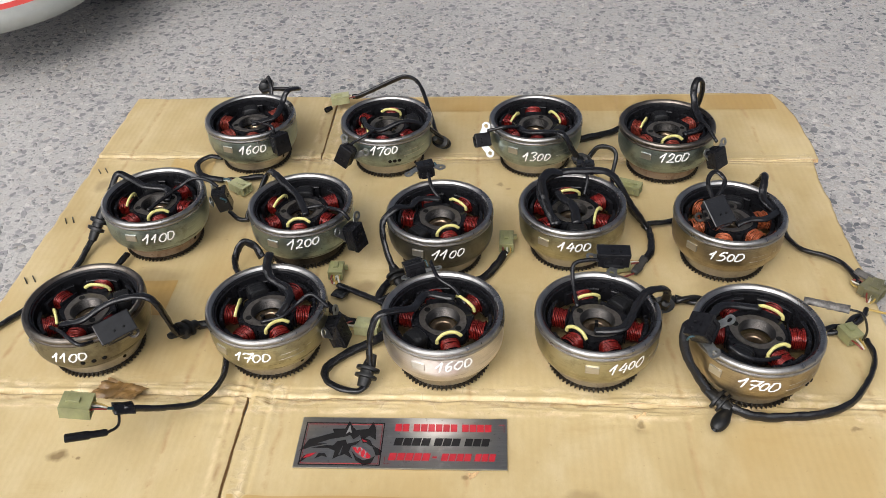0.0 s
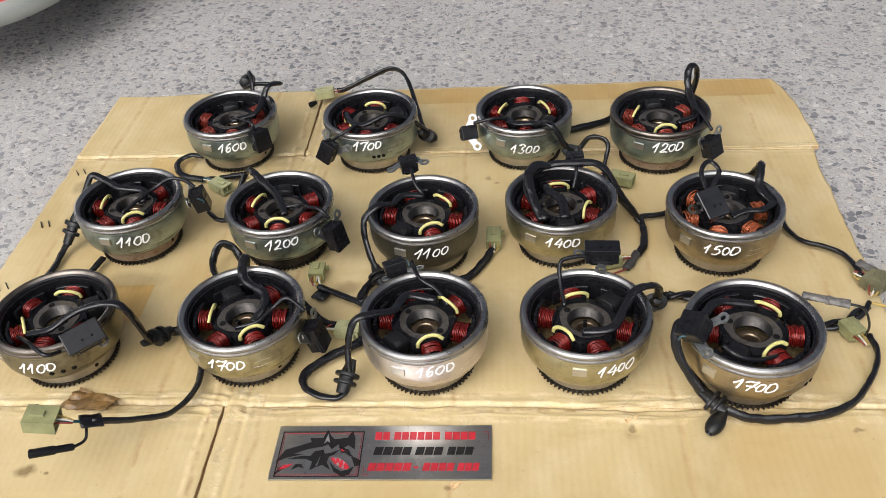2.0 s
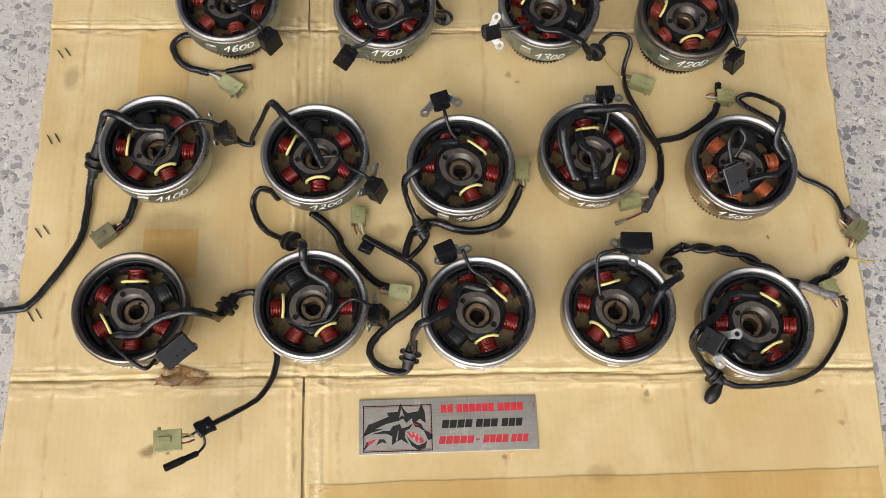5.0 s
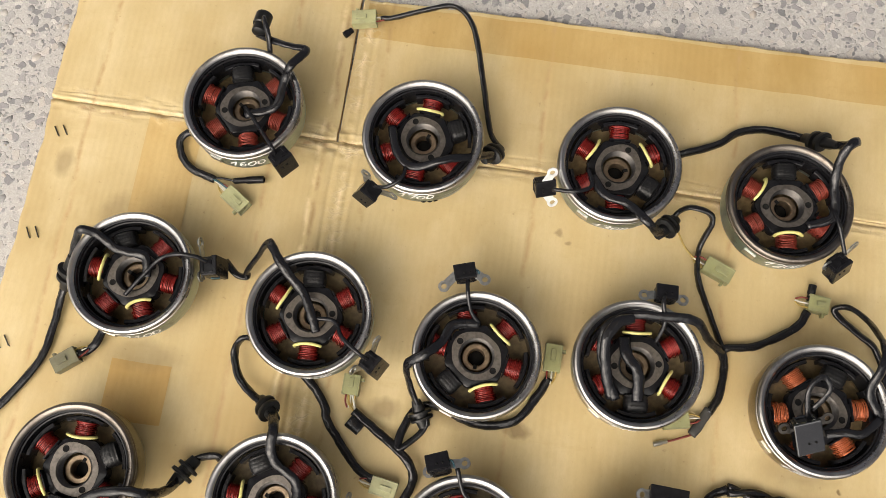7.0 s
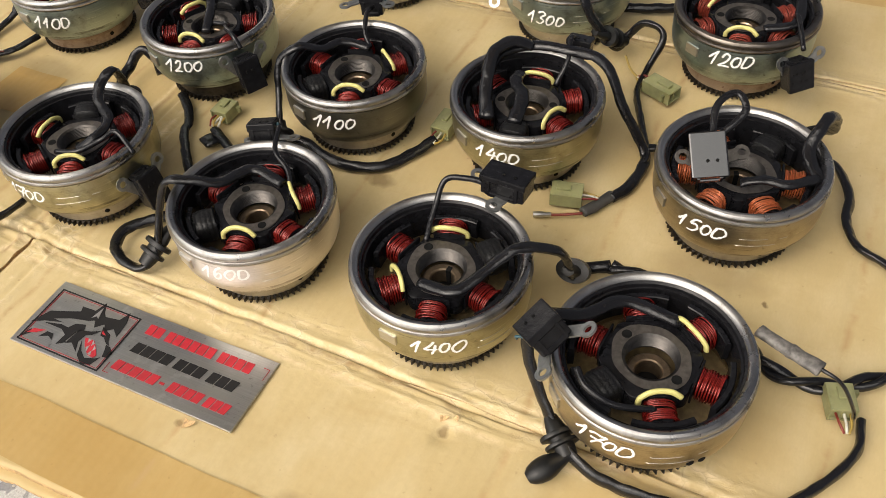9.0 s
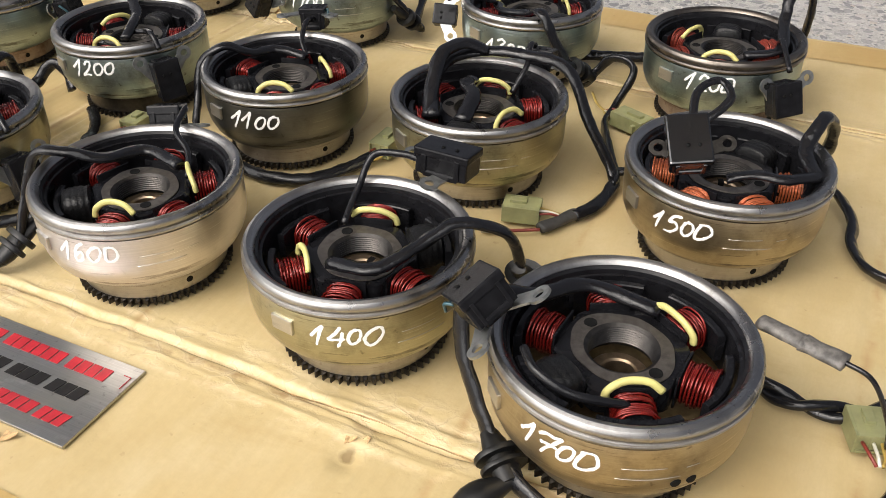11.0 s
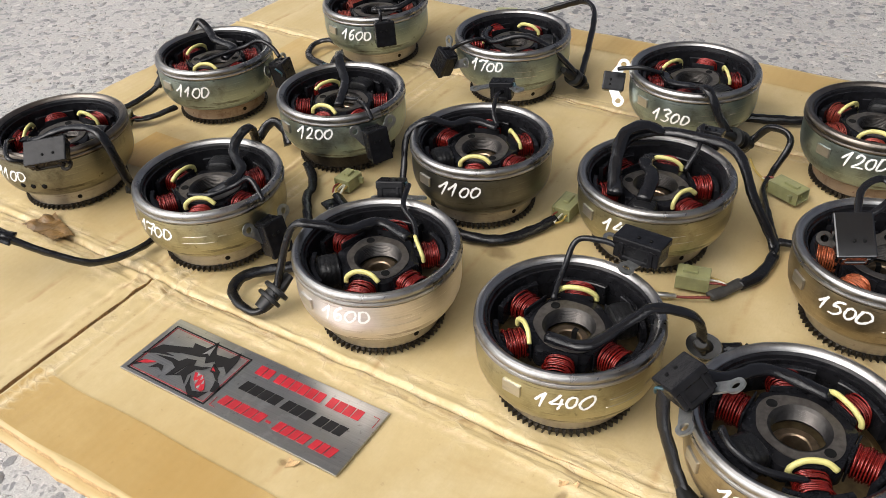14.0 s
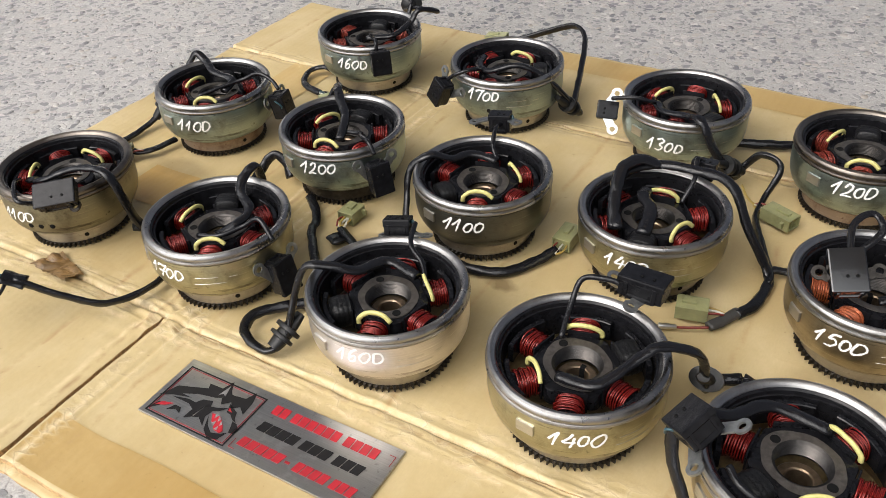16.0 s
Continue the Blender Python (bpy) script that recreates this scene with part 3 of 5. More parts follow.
def panel(name, x0, x1, y0, y1, parent, label, ragged=(0, 0, 0, 0), lift=0.0):
    """One panel of the carton: wavy top, thickness, and ragged outer sides (left, right, low, high)."""
    def steps(a, b, spots, coarse=0.0040, fine=0.0011):
        out, q = [a], a
        while q < b:
            q += fine if any(abs(q - p) < 0.017 for p in spots) else coarse
            out.append(min(q, b))
        return [(v - a) / (b - a) for v in out]

    us, vs = steps(x0, x1, (SPLIT, SPLIT + 0.02), 0.0032, 0.0014), steps(y0, y1, (FOLD_LOW, FOLD_HIGH))
    nx, ny = len(us) - 1, len(vs) - 1
    bm = bmesh.new()
    grid = []
    for j in range(ny + 1):
        row = []
        for i in range(nx + 1):
            u, v = us[i], vs[j]
            yy = y0 + (y1 - y0) * v
            xa = x0 + ragged[0] * (noise.noise((yy * 11, 3.1, 0)) + 0.5 * noise.noise((yy * 45, 3.1, 5)))
            xb = x1 + ragged[1] * (noise.noise((yy * 11, 9.1, 0)) + 0.5 * noise.noise((yy * 45, 9.1, 5)))
            xx = xa + (xb - xa) * u
            ya = y0 + ragged[2] * (noise.noise((xx * 11, 5.1, 0)) + 0.4 * noise.noise((xx * 60, 5.1, 5)))
            yb = y1 + ragged[3] * (noise.noise((xx * 11, 7.1, 0)) + 0.4 * noise.noise((xx * 60, 7.1, 5)))
            yy = ya + (yb - ya) * v
            # a rounded far corner and a side that draws in towards the near end
            if x1 > 0.4:
                xx -= u * (0.02 * max(0, (0.45 - yy)) / 0.45)
                if yy > FOLD_HIGH:
                    xx -= 0.016 * max(0, (xx - 0.42) / 0.08) * ((yy - 0.55) / 0.09) ** 2 * (yy > 0.55)
            row.append(bm.verts.new((xx, yy + drawn(xx, yy), board_height(xx, yy) + lift)))
        grid.append(row)
    for j in range(ny):
        for i in range(nx):
            bm.faces.new((grid[j][i], grid[j][i + 1], grid[j + 1][i + 1], grid[j + 1][i]))
    border = [grid[0][i] for i in range(nx + 1)] + [grid[j][nx] for j in range(1, ny + 1)] + [grid[ny][i] for i in range(nx - 1, -1, -1)] + [grid[j][0] for j in range(ny - 1, 0, -1)]
    rings = [border]
    for depth, inset in ((0.0011, 0.0), (0.0016, -0.0006), (0.0024, -0.0006), ((THICK if lift == 0 else 0.0031), 0.0)):
        ring = []
        for k, v in enumerate(border):
            jag = 0.0006 * noise.noise((v.co.x * 120, v.co.y * 120, depth * 900))
            mid = Vector(((x0 + x1) / 2, (y0 + y1) / 2, v.co.z))
            out = (v.co - mid).normalized()
            ring.append(bm.verts.new((v.co.x + out.x * (inset + jag), v.co.y + out.y * (inset + jag), v.co.z - depth)))
        rings.append(ring)
    side_faces = []
    for a, b in zip(rings, rings[1:]):
        for k in range(len(a)):
            j = (k + 1) % len(a)
            side_faces.append(bm.faces.new((a[k], b[k], b[j], a[j])))
    for f in side_faces:
        f.material_index = 1
    bm.normal_update()
    me = bpy.data.meshes.new(name)
    bm.to_mesh(me)
    bm.free()
    for p in me.polygons:
        p.use_smooth = p.material_index == 0
    me.materials.append(KRAFT)
    me.materials.append(KRAFT_EDGE)
    ob = new(name, me)
    ob.parent = parent
    return tagged(ob, label)


carton = tagged(new("cardboard_sheet"), "flattened brown cardboard box with folds, tape and oil stains", "cardboard")
panel("middle_panel", LEFT, RIGHT, FOLD_LOW, FOLD_HIGH, carton, "", (0.004, 0.004, 0, 0))
panel("near_flap", LEFT, SPLIT - 0.0018, BOTTOM - 0.002, FOLD_LOW - 0.0004, carton, "", (0.003, 0.0022, 0.003, 0))
panel("near_flap", SPLIT + 0.0004, RIGHT, BOTTOM, FOLD_LOW - 0.0004, carton, "", (0.0022, 0.004, 0.003, 0))
panel("far_flap", LEFT, SPLIT - 0.0012, FOLD_HIGH + 0.0004, TOP, carton, "", (0.003, 0.001, 0, 0.003))
panel("far_flap", SPLIT + 0.0012, RIGHT + 0.008, FOLD_HIGH + 0.0004, TOP - 0.004, carton, "", (0.001, 0.003, 0, 0.004))

panel("inner_flap", LEFT + 0.01, SPLIT - 0.006, BOTTOM - 0.007, FOLD_LOW - 0.02, carton, "", (0.003, 0.001, 0.004, 0), -0.0055)
panel("inner_flap", SPLIT - 0.0052, RIGHT - 0.025, BOTTOM - 0.006, FOLD_LOW - 0.02, carton, "", (0.001, 0.001, 0.004, 0), -0.0055)


def tape_strip(x0, x1, y0, y1, label, mat=None):
    nx, ny = int((x1 - x0) / 0.006), max(3, int((y1 - y0) / 0.006))
    bm = bmesh.new()
    g = [[bm.verts.new((x0 + (x1 - x0) * i / nx + 0.0012 * noise.noise((j, i * 0.2, 8)), y0 + (y1 - y0) * j / ny + 0.0015 * noise.noise((i * 0.12, y0 * 20, 3)), 0)) for i in range(nx + 1)] for j in range(ny + 1)]
    for row in g:
        for v in row:
            v.co.z = board_height(v.co.x, v.co.y) + 0.0009
            v.co.y += drawn(v.co.x, v.co.y)
    for j in range(ny):
        for i in range(nx):
            bm.faces.new((g[j][i], g[j][i + 1], g[j + 1][i + 1], g[j + 1][i]))
    part("tape_strip", bm, mat or TAPE, carton, label)


tape_strip(SPLIT + 0.006, 0.462, -0.131, -0.086, "shiny brown packing tape")
tape_strip(SPLIT + 0.008, 0.485, 0.588, 0.632, "shiny brown packing tape")
tape_strip(-0.340, -0.278, 0.140, 0.198, "brown patch of old packing tape", TAPE_DARK)
tape_strip(-0.36, -0.30, 0.33, 0.452, "faded brown packing tape", TAPE_PALE)

# wire staples in pairs along the glued side
def staple_mesh():
    bm = bmesh.new()
    for dx in (-0.0045, 0.0045):
        tube([Vector((dx - 0.002, 0.006, -0.001)), Vector((dx - 0.0015, 0.0055, 0.0008)), Vector((dx + 0.0018, -0.0055, 0.0008)), Vector((dx + 0.002, -0.006, -0.001))], 0.0007, 6, bm=bm)
    return mesh_of(bm, "staple", GEAR)


STAPLE = staple_mesh()
for x, y in ((-0.453, 0.435), (-0.454, 0.32), (-0.455, 0.204), (-0.453, 0.106)):
    part("staple", STAPLE, None, carton, at=pose(x, y, board_height(x, y) + 0.0006, 0, 0, 12 + 40 * (y % 0.31)))

# small torn flakes of liner that stand up from the board
for x, y, turn, size in ((0.221, 0.002, 70, 1.0), (0.062, -0.0635, 15, 0.9), (0.214, 0.006, 20, 0.6)):
    bm = bmesh.new()
    rows = []
    for i in range(7):
        u = i / 6
        half = size * 0.0042 * (1 - 0.75 * u) * (1 + 0.3 * noise.noise((i * 0.9, turn, 1)))
        rows.append([bm.verts.new((size * 0.010 * u, half * q, size * (0.0004 + 0.0036 * u * u) + 0.0006 * noise.noise((i * 0.7, q * 2, turn)))) for q in (-1, 0, 1)])
    for a, b in zip(rows, rows[1:]):
        for q in (0, 1):
            bm.faces.new((a[q], a[q + 1], b[q + 1], b[q]))
    back = bmesh.ops.extrude_face_region(bm, geom=list(bm.faces))["geom"]
    bmesh.ops.translate(bm, vec=(0, 0, -0.0003), verts=[q for q in back if isinstance(q, bmesh.types.BMVert)])
    part("torn_flake", bm, KRAFT_EDGE, carton, "torn curled flake of liner", False, pose(x, y, board_height(x, y) + 0.0004, 0, 0, turn))

# scrap of oily brown paper under the near row
bm = bmesh.new()
cols, lines = 30, 16
g = []
for j in range(lines + 1):
    row = []
    for i in range(cols + 1):
        u, v = i / cols - 0.5, j / lines - 0.5
        edge = 1 + 0.25 * noise.noise((u * 6, v * 6, 2.0)) + 0.12 * noise.noise((u * 22, v * 22, 4.0))
        x, y = u * 0.058 * edge + v * 0.012, v * 0.021 * edge * (1.15 - 0.7 * u) - u * 0.004
        fold = 0.0060 * abs(noise.noise((x * 45, y * 70, 1.0))) + 0.0010 * abs(noise.noise((x * 120, y * 160, 5.0)))
        row.append(bm.verts.new((x, y, fold + 0.002 * max(0, u) + 0.0008)))
    g.append(row)
for j in range(lines):
    for i in range(cols):
        bm.faces.new((g[j][i], g[j][i + 1], g[j + 1][i + 1], g[j + 1][i]))
back = bmesh.ops.extrude_face_region(bm, geom=list(bm.faces))["geom"]
for q in back:
    if isinstance(q, bmesh.types.BMVert):
        q.co.z -= 0.0005
scrap = tagged(new("paper_scrap", mesh_of(bm, "paper_scrap", SCRAP, False)), "torn crinkled scrap of oily brown paper on the cardboard", "paper")
scrap.matrix_basis = pose(-0.287, 0.032, 0.0012, 0, 0, -6) @ Matrix.Diagonal((0.8, 0.85, 1, 1))


# ---- flywheels ----
def ring_sharp(bm, name, mat):
    return sharp(mesh_of(bm, name, mat), 28)


BODY_PROFILE = [(0.0535, 0.0555), (0.0592, 0.0555), (0.0594, 0.0545), (0.0594, 0.0400), (0.0591, 0.0358), (0.0583, 0.0312), (0.0567, 0.0270),
                (0.0545, 0.0232), (0.0518, 0.0205), (0.0492, 0.0189), (0.0468, 0.0180), (0.0456, 0.0170), (0.0520, 0.0320)]
RIM_PROFILE = [(0.0532, 0.0560), (0.0532, 0.0628), (0.0540, 0.0640), (0.0556, 0.0652), (0.0572, 0.0655), (0.0588, 0.0648), (0.0598, 0.0635), (0.0602, 0.0621), (0.0600, 0.0610),
               (0.0590, 0.0605), (0.0590, 0.0598), (0.0601, 0.0593), (0.0605, 0.0581), (0.0601, 0.0568), (0.0590, 0.0562)]
INNER_PROFILE = [(0.0533, 0.0625), (0.0518, 0.0612), (0.0512, 0.0590), (0.0500, 0.0586), (0.0498, 0.0345), (0.0530, 0.0345)]
NECK_PROFILE = [(0.0458, 0.0190), (0.0448, 0.0182), (0.0438, 0.0175), (0.0435, 0.0164), (0.0433, 0.0052), (0.0426, 0.0042), (0.028, 0.0042), (0.028, 0.0192)]
FLOOR_PROFILE = [(0.0, 0.0285), (0.0515, 0.0285), (0.0515, 0.0275), (0.0, 0.0275)]
BOSS_PROFILE = [(0.0, 0.0290), (0.0080, 0.0290), (0.0080, 0.0410), (0.0088, 0.0420), (0.0126, 0.0420), (0.0136, 0.0410), (0.0144, 0.0300), (0.0144, 0.0280)]


def gear_mesh(teeth=62):
    """A ring of pointed teeth, raked one way."""
    bm = bmesh.new()
    outline = []
    for k in range(teeth):
        for along, r in ((0.0, 0.0431), (0.40, 0.0431), (0.66, 0.0460), (0.82, 0.0459)):
            a = 2 * math.pi * (k + along) / teeth
            outline.append((r * math.cos(a), r * math.sin(a), math.cos(a), math.sin(a)))
    n = len(outline)
    low = [bm.verts.new((x, y, 0.0006)) for x, y, c, d in outline]
    high = [bm.verts.new((x, y, 0.0046)) for x, y, c, d in outline]
    inl = [bm.verts.new((0.030 * c, 0.030 * d, 0.0006)) for x, y, c, d in outline]
    inh = [bm.verts.new((0.030 * c, 0.030 * d, 0.0046)) for x, y, c, d in outline]
    for k in range(n):
        j = (k + 1) % n
        for a, b in ((low, high), (high, inh), (inh, inl), (inl, low)):
            bm.faces.new((a[k], a[j], b[j], b[k]))
    return mesh_of(bm, "ring_gear", GEAR, False)


def pad_mesh():
    """A raised trigger pad bent to the body's curve."""
    bm = box(0.013, 0.0022, 0.0085, None, 0.0006)
    return mesh_of(bm, "trigger_pad", TAG, False)


SHAPES = {
    "gear": gear_mesh(), "pad": pad_mesh(), "inner": ring_sharp(lathe(INNER_PROFILE), "magnet_ring", MAGNET),
    "floor": ring_sharp(lathe(FLOOR_PROFILE, 64, False), "bowl_floor", FLOOR_IN), "boss": ring_sharp(lathe(BOSS_PROFILE, 48, False), "boss", BOSS),
    "hole": mesh_of(lathe([(0.0, 0.0), (0.0019, 0.0), (0.0024, -0.0004), (0.0024, -0.001), (0.0, -0.001)], 14, False), "drilled_hole_disc", SHADE_BLACK),
}
BODIES = {}


def finish_mesh(kind, profile, mat):
    key = (kind, mat.name)
    if key not in BODIES:
        BODIES[key] = ring_sharp(lathe(profile, 112), kind, mat)
    return BODIES[key]


STROKES = {
    "1": [[(-0.33, 0.42), (-0.10, 0.70), (0.10, 1.0)], [(0.10, 1.0), (0.05, 0.5), (-0.02, -0.02)]],
    "2": [[(-0.26, 0.70), (-0.05, 0.98), (0.22, 0.84), (0.06, 0.42), (-0.28, 0.04), (0.0, 0.09), (0.34, 0.02)]],
    "3": [[(-0.24, 0.86), (0.05, 1.0), (0.24, 0.80), (0.0, 0.55), (0.25, 0.34), (0.08, 0.02), (-0.26, 0.10)]],
    "4": [[(0.12, 1.0), (-0.08, 0.70), (-0.30, 0.36), (0.05, 0.36), (0.38, 0.42)], [(0.24, 0.74), (0.17, 0.3), (0.10, -0.06)]],
    "5": [[(0.34, 0.96), (-0.06, 0.92), (-0.16, 0.55), (0.12, 0.60), (0.28, 0.34), (0.10, 0.04), (-0.24, 0.04)]],
    "6": [[(0.20, 1.0), (-0.10, 0.76), (-0.27, 0.34), (-0.10, 0.02), (0.18, 0.12), (0.20, 0.42), (-0.02, 0.50), (-0.22, 0.28)]],
    "7": [[(-0.32, 0.74), (-0.12, 0.92), (0.14, 0.88), (0.37, 0.97), (0.20, 0.60), (0.06, 0.25), (-0.02, -0.02)]],
    "0": [[(0.08, 0.86), (-0.20, 0.70), (-0.29, 0.32), (-0.10, 0.03), (0.17, 0.13), (0.30, 0.48), (0.20, 0.79), (-0.04, 0.84)]],
    "D": [[(-0.24, 0.86), (-0.28, 0.42), (-0.20, 0.06), (0.10, 0.05), (0.34, 0.36), (0.25, 0.72), (0.0, 0.87), (-0.33, 0.82)]],
    "-": [[(-0.20, 0.44), (0.08, 0.48), (0.32, 0.50)]],
}


def body_radius(z):
    """The bowl's outside at a height."""
    side = sorted((q, r) for r, q in BODY_PROFILE[1:-2])
    return float(np.interp(z, [q for q, r in side], [r for q, r in side]))


def painted_number(text, radius, degrees, z, tilt, size, parent):
    """Figures written with a paint pen round the body: uneven strokes that overlap, no two alike."""
    rnd = random.Random(text + str(degrees))
    bm = bmesh.new()
    ca, sa = math.cos(radians(tilt)), math.sin(radians(tilt))
    tall, step, pen = size * 0.75, size * 0.535, size * 0.058
    coat = 0.00022

    def lay(x, y, lift):
        x, y = x * ca - y * sa, x * sa + y * ca
        a, h = radians(degrees) + x / radius, z + y
        r = body_radius(h) + coat + lift
        return (r * math.cos(a), r * math.sin(a), h)

    layer = 0
    for k, char in enumerate(text):
        shape = list(STROKES["D" if k == 3 and rnd.random() < 0.7 else char])
        if char == "7" and parent.matrix_basis.translation.y < 0.2:
            shape += STROKES["-"]
        grow, drop = rnd.uniform(0.9, 1.1) * (1.06 if k == 0 else 0.92 if char == "0" else 1.0), rnd.uniform(-0.05, 0.05)
        wide, lean = rnd.uniform(0.92, 1.12), rnd.uniform(0.16, 0.32)
        for stroke in shape:
            layer += 1
            line = glide([(px + rnd.uniform(-0.03, 0.03), py + rnd.uniform(-0.03, 0.03), 0) for px, py in stroke], 7)
            pts = [Vector(((p.x * wide + lean * (p.y - 0.5)) * tall * grow + (k - 1.5) * step, (p.y - 0.5 + drop) * tall * grow)) for p in line]
            ph = rnd.random() * 40
            rows = []
            for i, p in enumerate(pts):
                t = (pts[min(i + 1, len(pts) - 1)] - pts[max(i - 1, 0)]).normalized()
                side = Vector((-t.y, t.x))
                w = pen * (1 + 0.35 * noise.noise((i * 0.4 + ph, 1, 2)) - 0.3 * i / len(pts))
                if i in (0, len(pts) - 1):
                    w *= 0.55
                rows.append([bm.verts.new(lay(*(p + side * (w * q)), layer * 0.00002 + (0.00012 if q == 0 else 0))) for q in (-1, 0, 1)])
            for a, b in zip(rows, rows[1:]):
                for q in (0, 1):
                    bm.faces.new((a[q], a[q + 1], b[q + 1], b[q]))
    ob = new("painted_number", mesh_of(bm, "painted_number", PAINT))
    ob.parent = parent
    return tagged(ob, "white hand-painted figures " + text)


def flywheel(cx, cy, text, finish, rim, neck, num, tag, label, num_z=0.046, size=0.0168, tilt=5, holes=(), turn=0.0, scribed=False):
    fw = tagged(new("flywheel"), label, "flywheel", "flywheels on the cardboard")
    fw.matrix_basis = pose(cx, cy, 0.0012)
    part("bowl", finish_mesh("bowl", BODY_PROFILE, finish), None, fw)
    part("rim", finish_mesh("rim", RIM_PROFILE, rim), None, fw, "bright turned steel rim" if rim is RIM else "dark oxidised rim")
    part("magnet_ring", SHAPES["inner"], None, fw, "black magnet ring")
    part("bowl_floor", SHAPES["floor"], None, fw)
    boss = part("boss", SHAPES["boss"], None, fw, "brown steel boss", at=pose(0, 0, 0, 0, 0, turn))
    # black disc and block painted in for the shade of bore and key slot
    part("bore", lathe([(0, 0.0297), (0.0078, 0.0297), (0.0078, 0.0292), (0, 0.0292)], 24, False), SHADE_BLACK, boss)
    part("keyway_block", box(0.0042, 0.0034, 0.0124, pose(0.0092, 0, 0.0360)), SHADE_BLACK, boss, smooth=False)
    part("neck", finish_mesh("neck", NECK_PROFILE, neck), None, fw)
    part("ring_gear", SHAPES["gear"], None, fw, "dark toothed ring gear", at=pose(0, 0, 0, 0, 0, turn * 1.7))
    if tag is not None:
        part("trigger_pad", SHAPES["pad"], None, fw, "filed steel trigger pad", at=pose(0, 0, 0, 0, 0, tag + 90) @ pose(0, -0.0597, 0.0455))
    part_holes = [(num + 55, 0.0105, 0.0434), *holes]
    # proud black discs in place of the dark inside drillings
    for deg, z, r in part_holes:
        part("drilled_hole_disc", SHAPES["hole"], None, fw, at=pose(0, 0, 0, 0, 0, deg) @ pose(r + 0.0001, 0, z, 0, 90, 0))
    painted_number(text, 0.0594, num, num_z, tilt, size, fw)
    if scribed:
        for a0, a1, z in ((26, 44, 0.0445), (24, 50, 0.0385), (52, 58, 0.0430)):
            line = [Vector((0.05945 * math.cos(radians(num + a)), 0.05945 * math.sin(radians(num + a)), z)) for a in np.linspace(a0, a1, 14)]
            part("scribed_mark", tube(line, 0.00022, 4), TAG, fw)
    return fw


# ---- stators with their leads ----
def coil_mesh(name, mat, seed, turns=8, width=0.0160, height=0.0150, length=0.0132):
    """A coil wound of separate turns round a pole that points along x."""
    bm = bmesh.new()
    rnd = random.Random(seed)
    line = []
    for layer, grow in ((0, 0.0), (1, 0.0011)):
        order = range(turns) if layer == 0 else range(turns - 1, -1, -1)
        for k in order:
            w, h = width / 2 + grow + rnd.uniform(-0.0008, 0.0010), height / 2 + grow + rnd.uniform(-0.0009, 0.0012)
            for s in range(20):
                a = 2 * math.pi * s / 20
                x = -length / 2 + length * (k + 0.5 + (s / 20 - 0.5) * (1 - 2 * layer)) / turns
                c, d = math.cos(a), math.sin(a)
                q = (abs(c) ** 2.6 + abs(d) ** 2.6) ** (-1 / 2.6)
                line.append(Vector((x, w * q * c, h * q * d)))
    tube(line, 0.00058, 5, bm=bm)
    return mesh_of(bm, name, mat)


COILS = {m.name: [coil_mesh("coil", m, s) for s in (1, 2)] for m in (COPPER, COPPER_ORANGE, COPPER_DARK)}


def core_mesh():
    """Six-sided moulded core with a round opening, its upper edge softened."""
    bm = bmesh.new()
    n = 96
    rings = []
    for inset, z in ((0.0, 0.040), (0.0, 0.0508), (0.0004, 0.0517), (0.0012, 0.0521), (None, 0.0521), (None, 0.040)):
        ring = []
        for k in range(n):
            a = 2 * math.pi * k / n
            q = 0.0185 if inset is None else min(0.0272 / math.cos((a + math.pi / 6) % (math.pi / 3) - math.pi / 6), 0.0305) - inset
            ring.append(bm.verts.new((q * math.cos(a), q * math.sin(a), z)))
        rings.append(ring)
    for a, b in zip(rings, rings[1:] + rings[:1]):
        for k in range(n):
            j = (k + 1) % n
            bm.faces.new((a[k], a[j], b[j], b[k]))
    return sharp(mesh_of(bm, "core", CORE), 32)


def pole_mesh():
    """One pole along x, with a wide curved shoe and a flange towards the core."""
    bm = bmesh.new()
    rows = []
    for i in range(13):
        a = radians(-22 + 44 * i / 12)
        rows.append([bm.verts.new((q * math.cos(a), q * math.sin(a), z)) for q, z in ((0.0444, 0.039), (0.0482, 0.039), (0.0484, 0.0528), (0.0476, 0.0540), (0.0450, 0.0540), (0.0444, 0.0534))])
    for a, b in zip(rows, rows[1:]):
        for s in range(6):
            bm.faces.new((a[s], a[(s + 1) % 6], b[(s + 1) % 6], b[s]))
    bm.faces.new(rows[0][::-1])
    bm.faces.new(rows[-1])
    box(0.0185, 0.0115, 0.0112, pose(0.0360, 0, 0.0464), 0.0, bm)
    box(0.0012, 0.0215, 0.0165, pose(0.0284, 0, 0.0470), 0.0005, bm)
    return sharp(mesh_of(bm, "pole", CORE), 30)


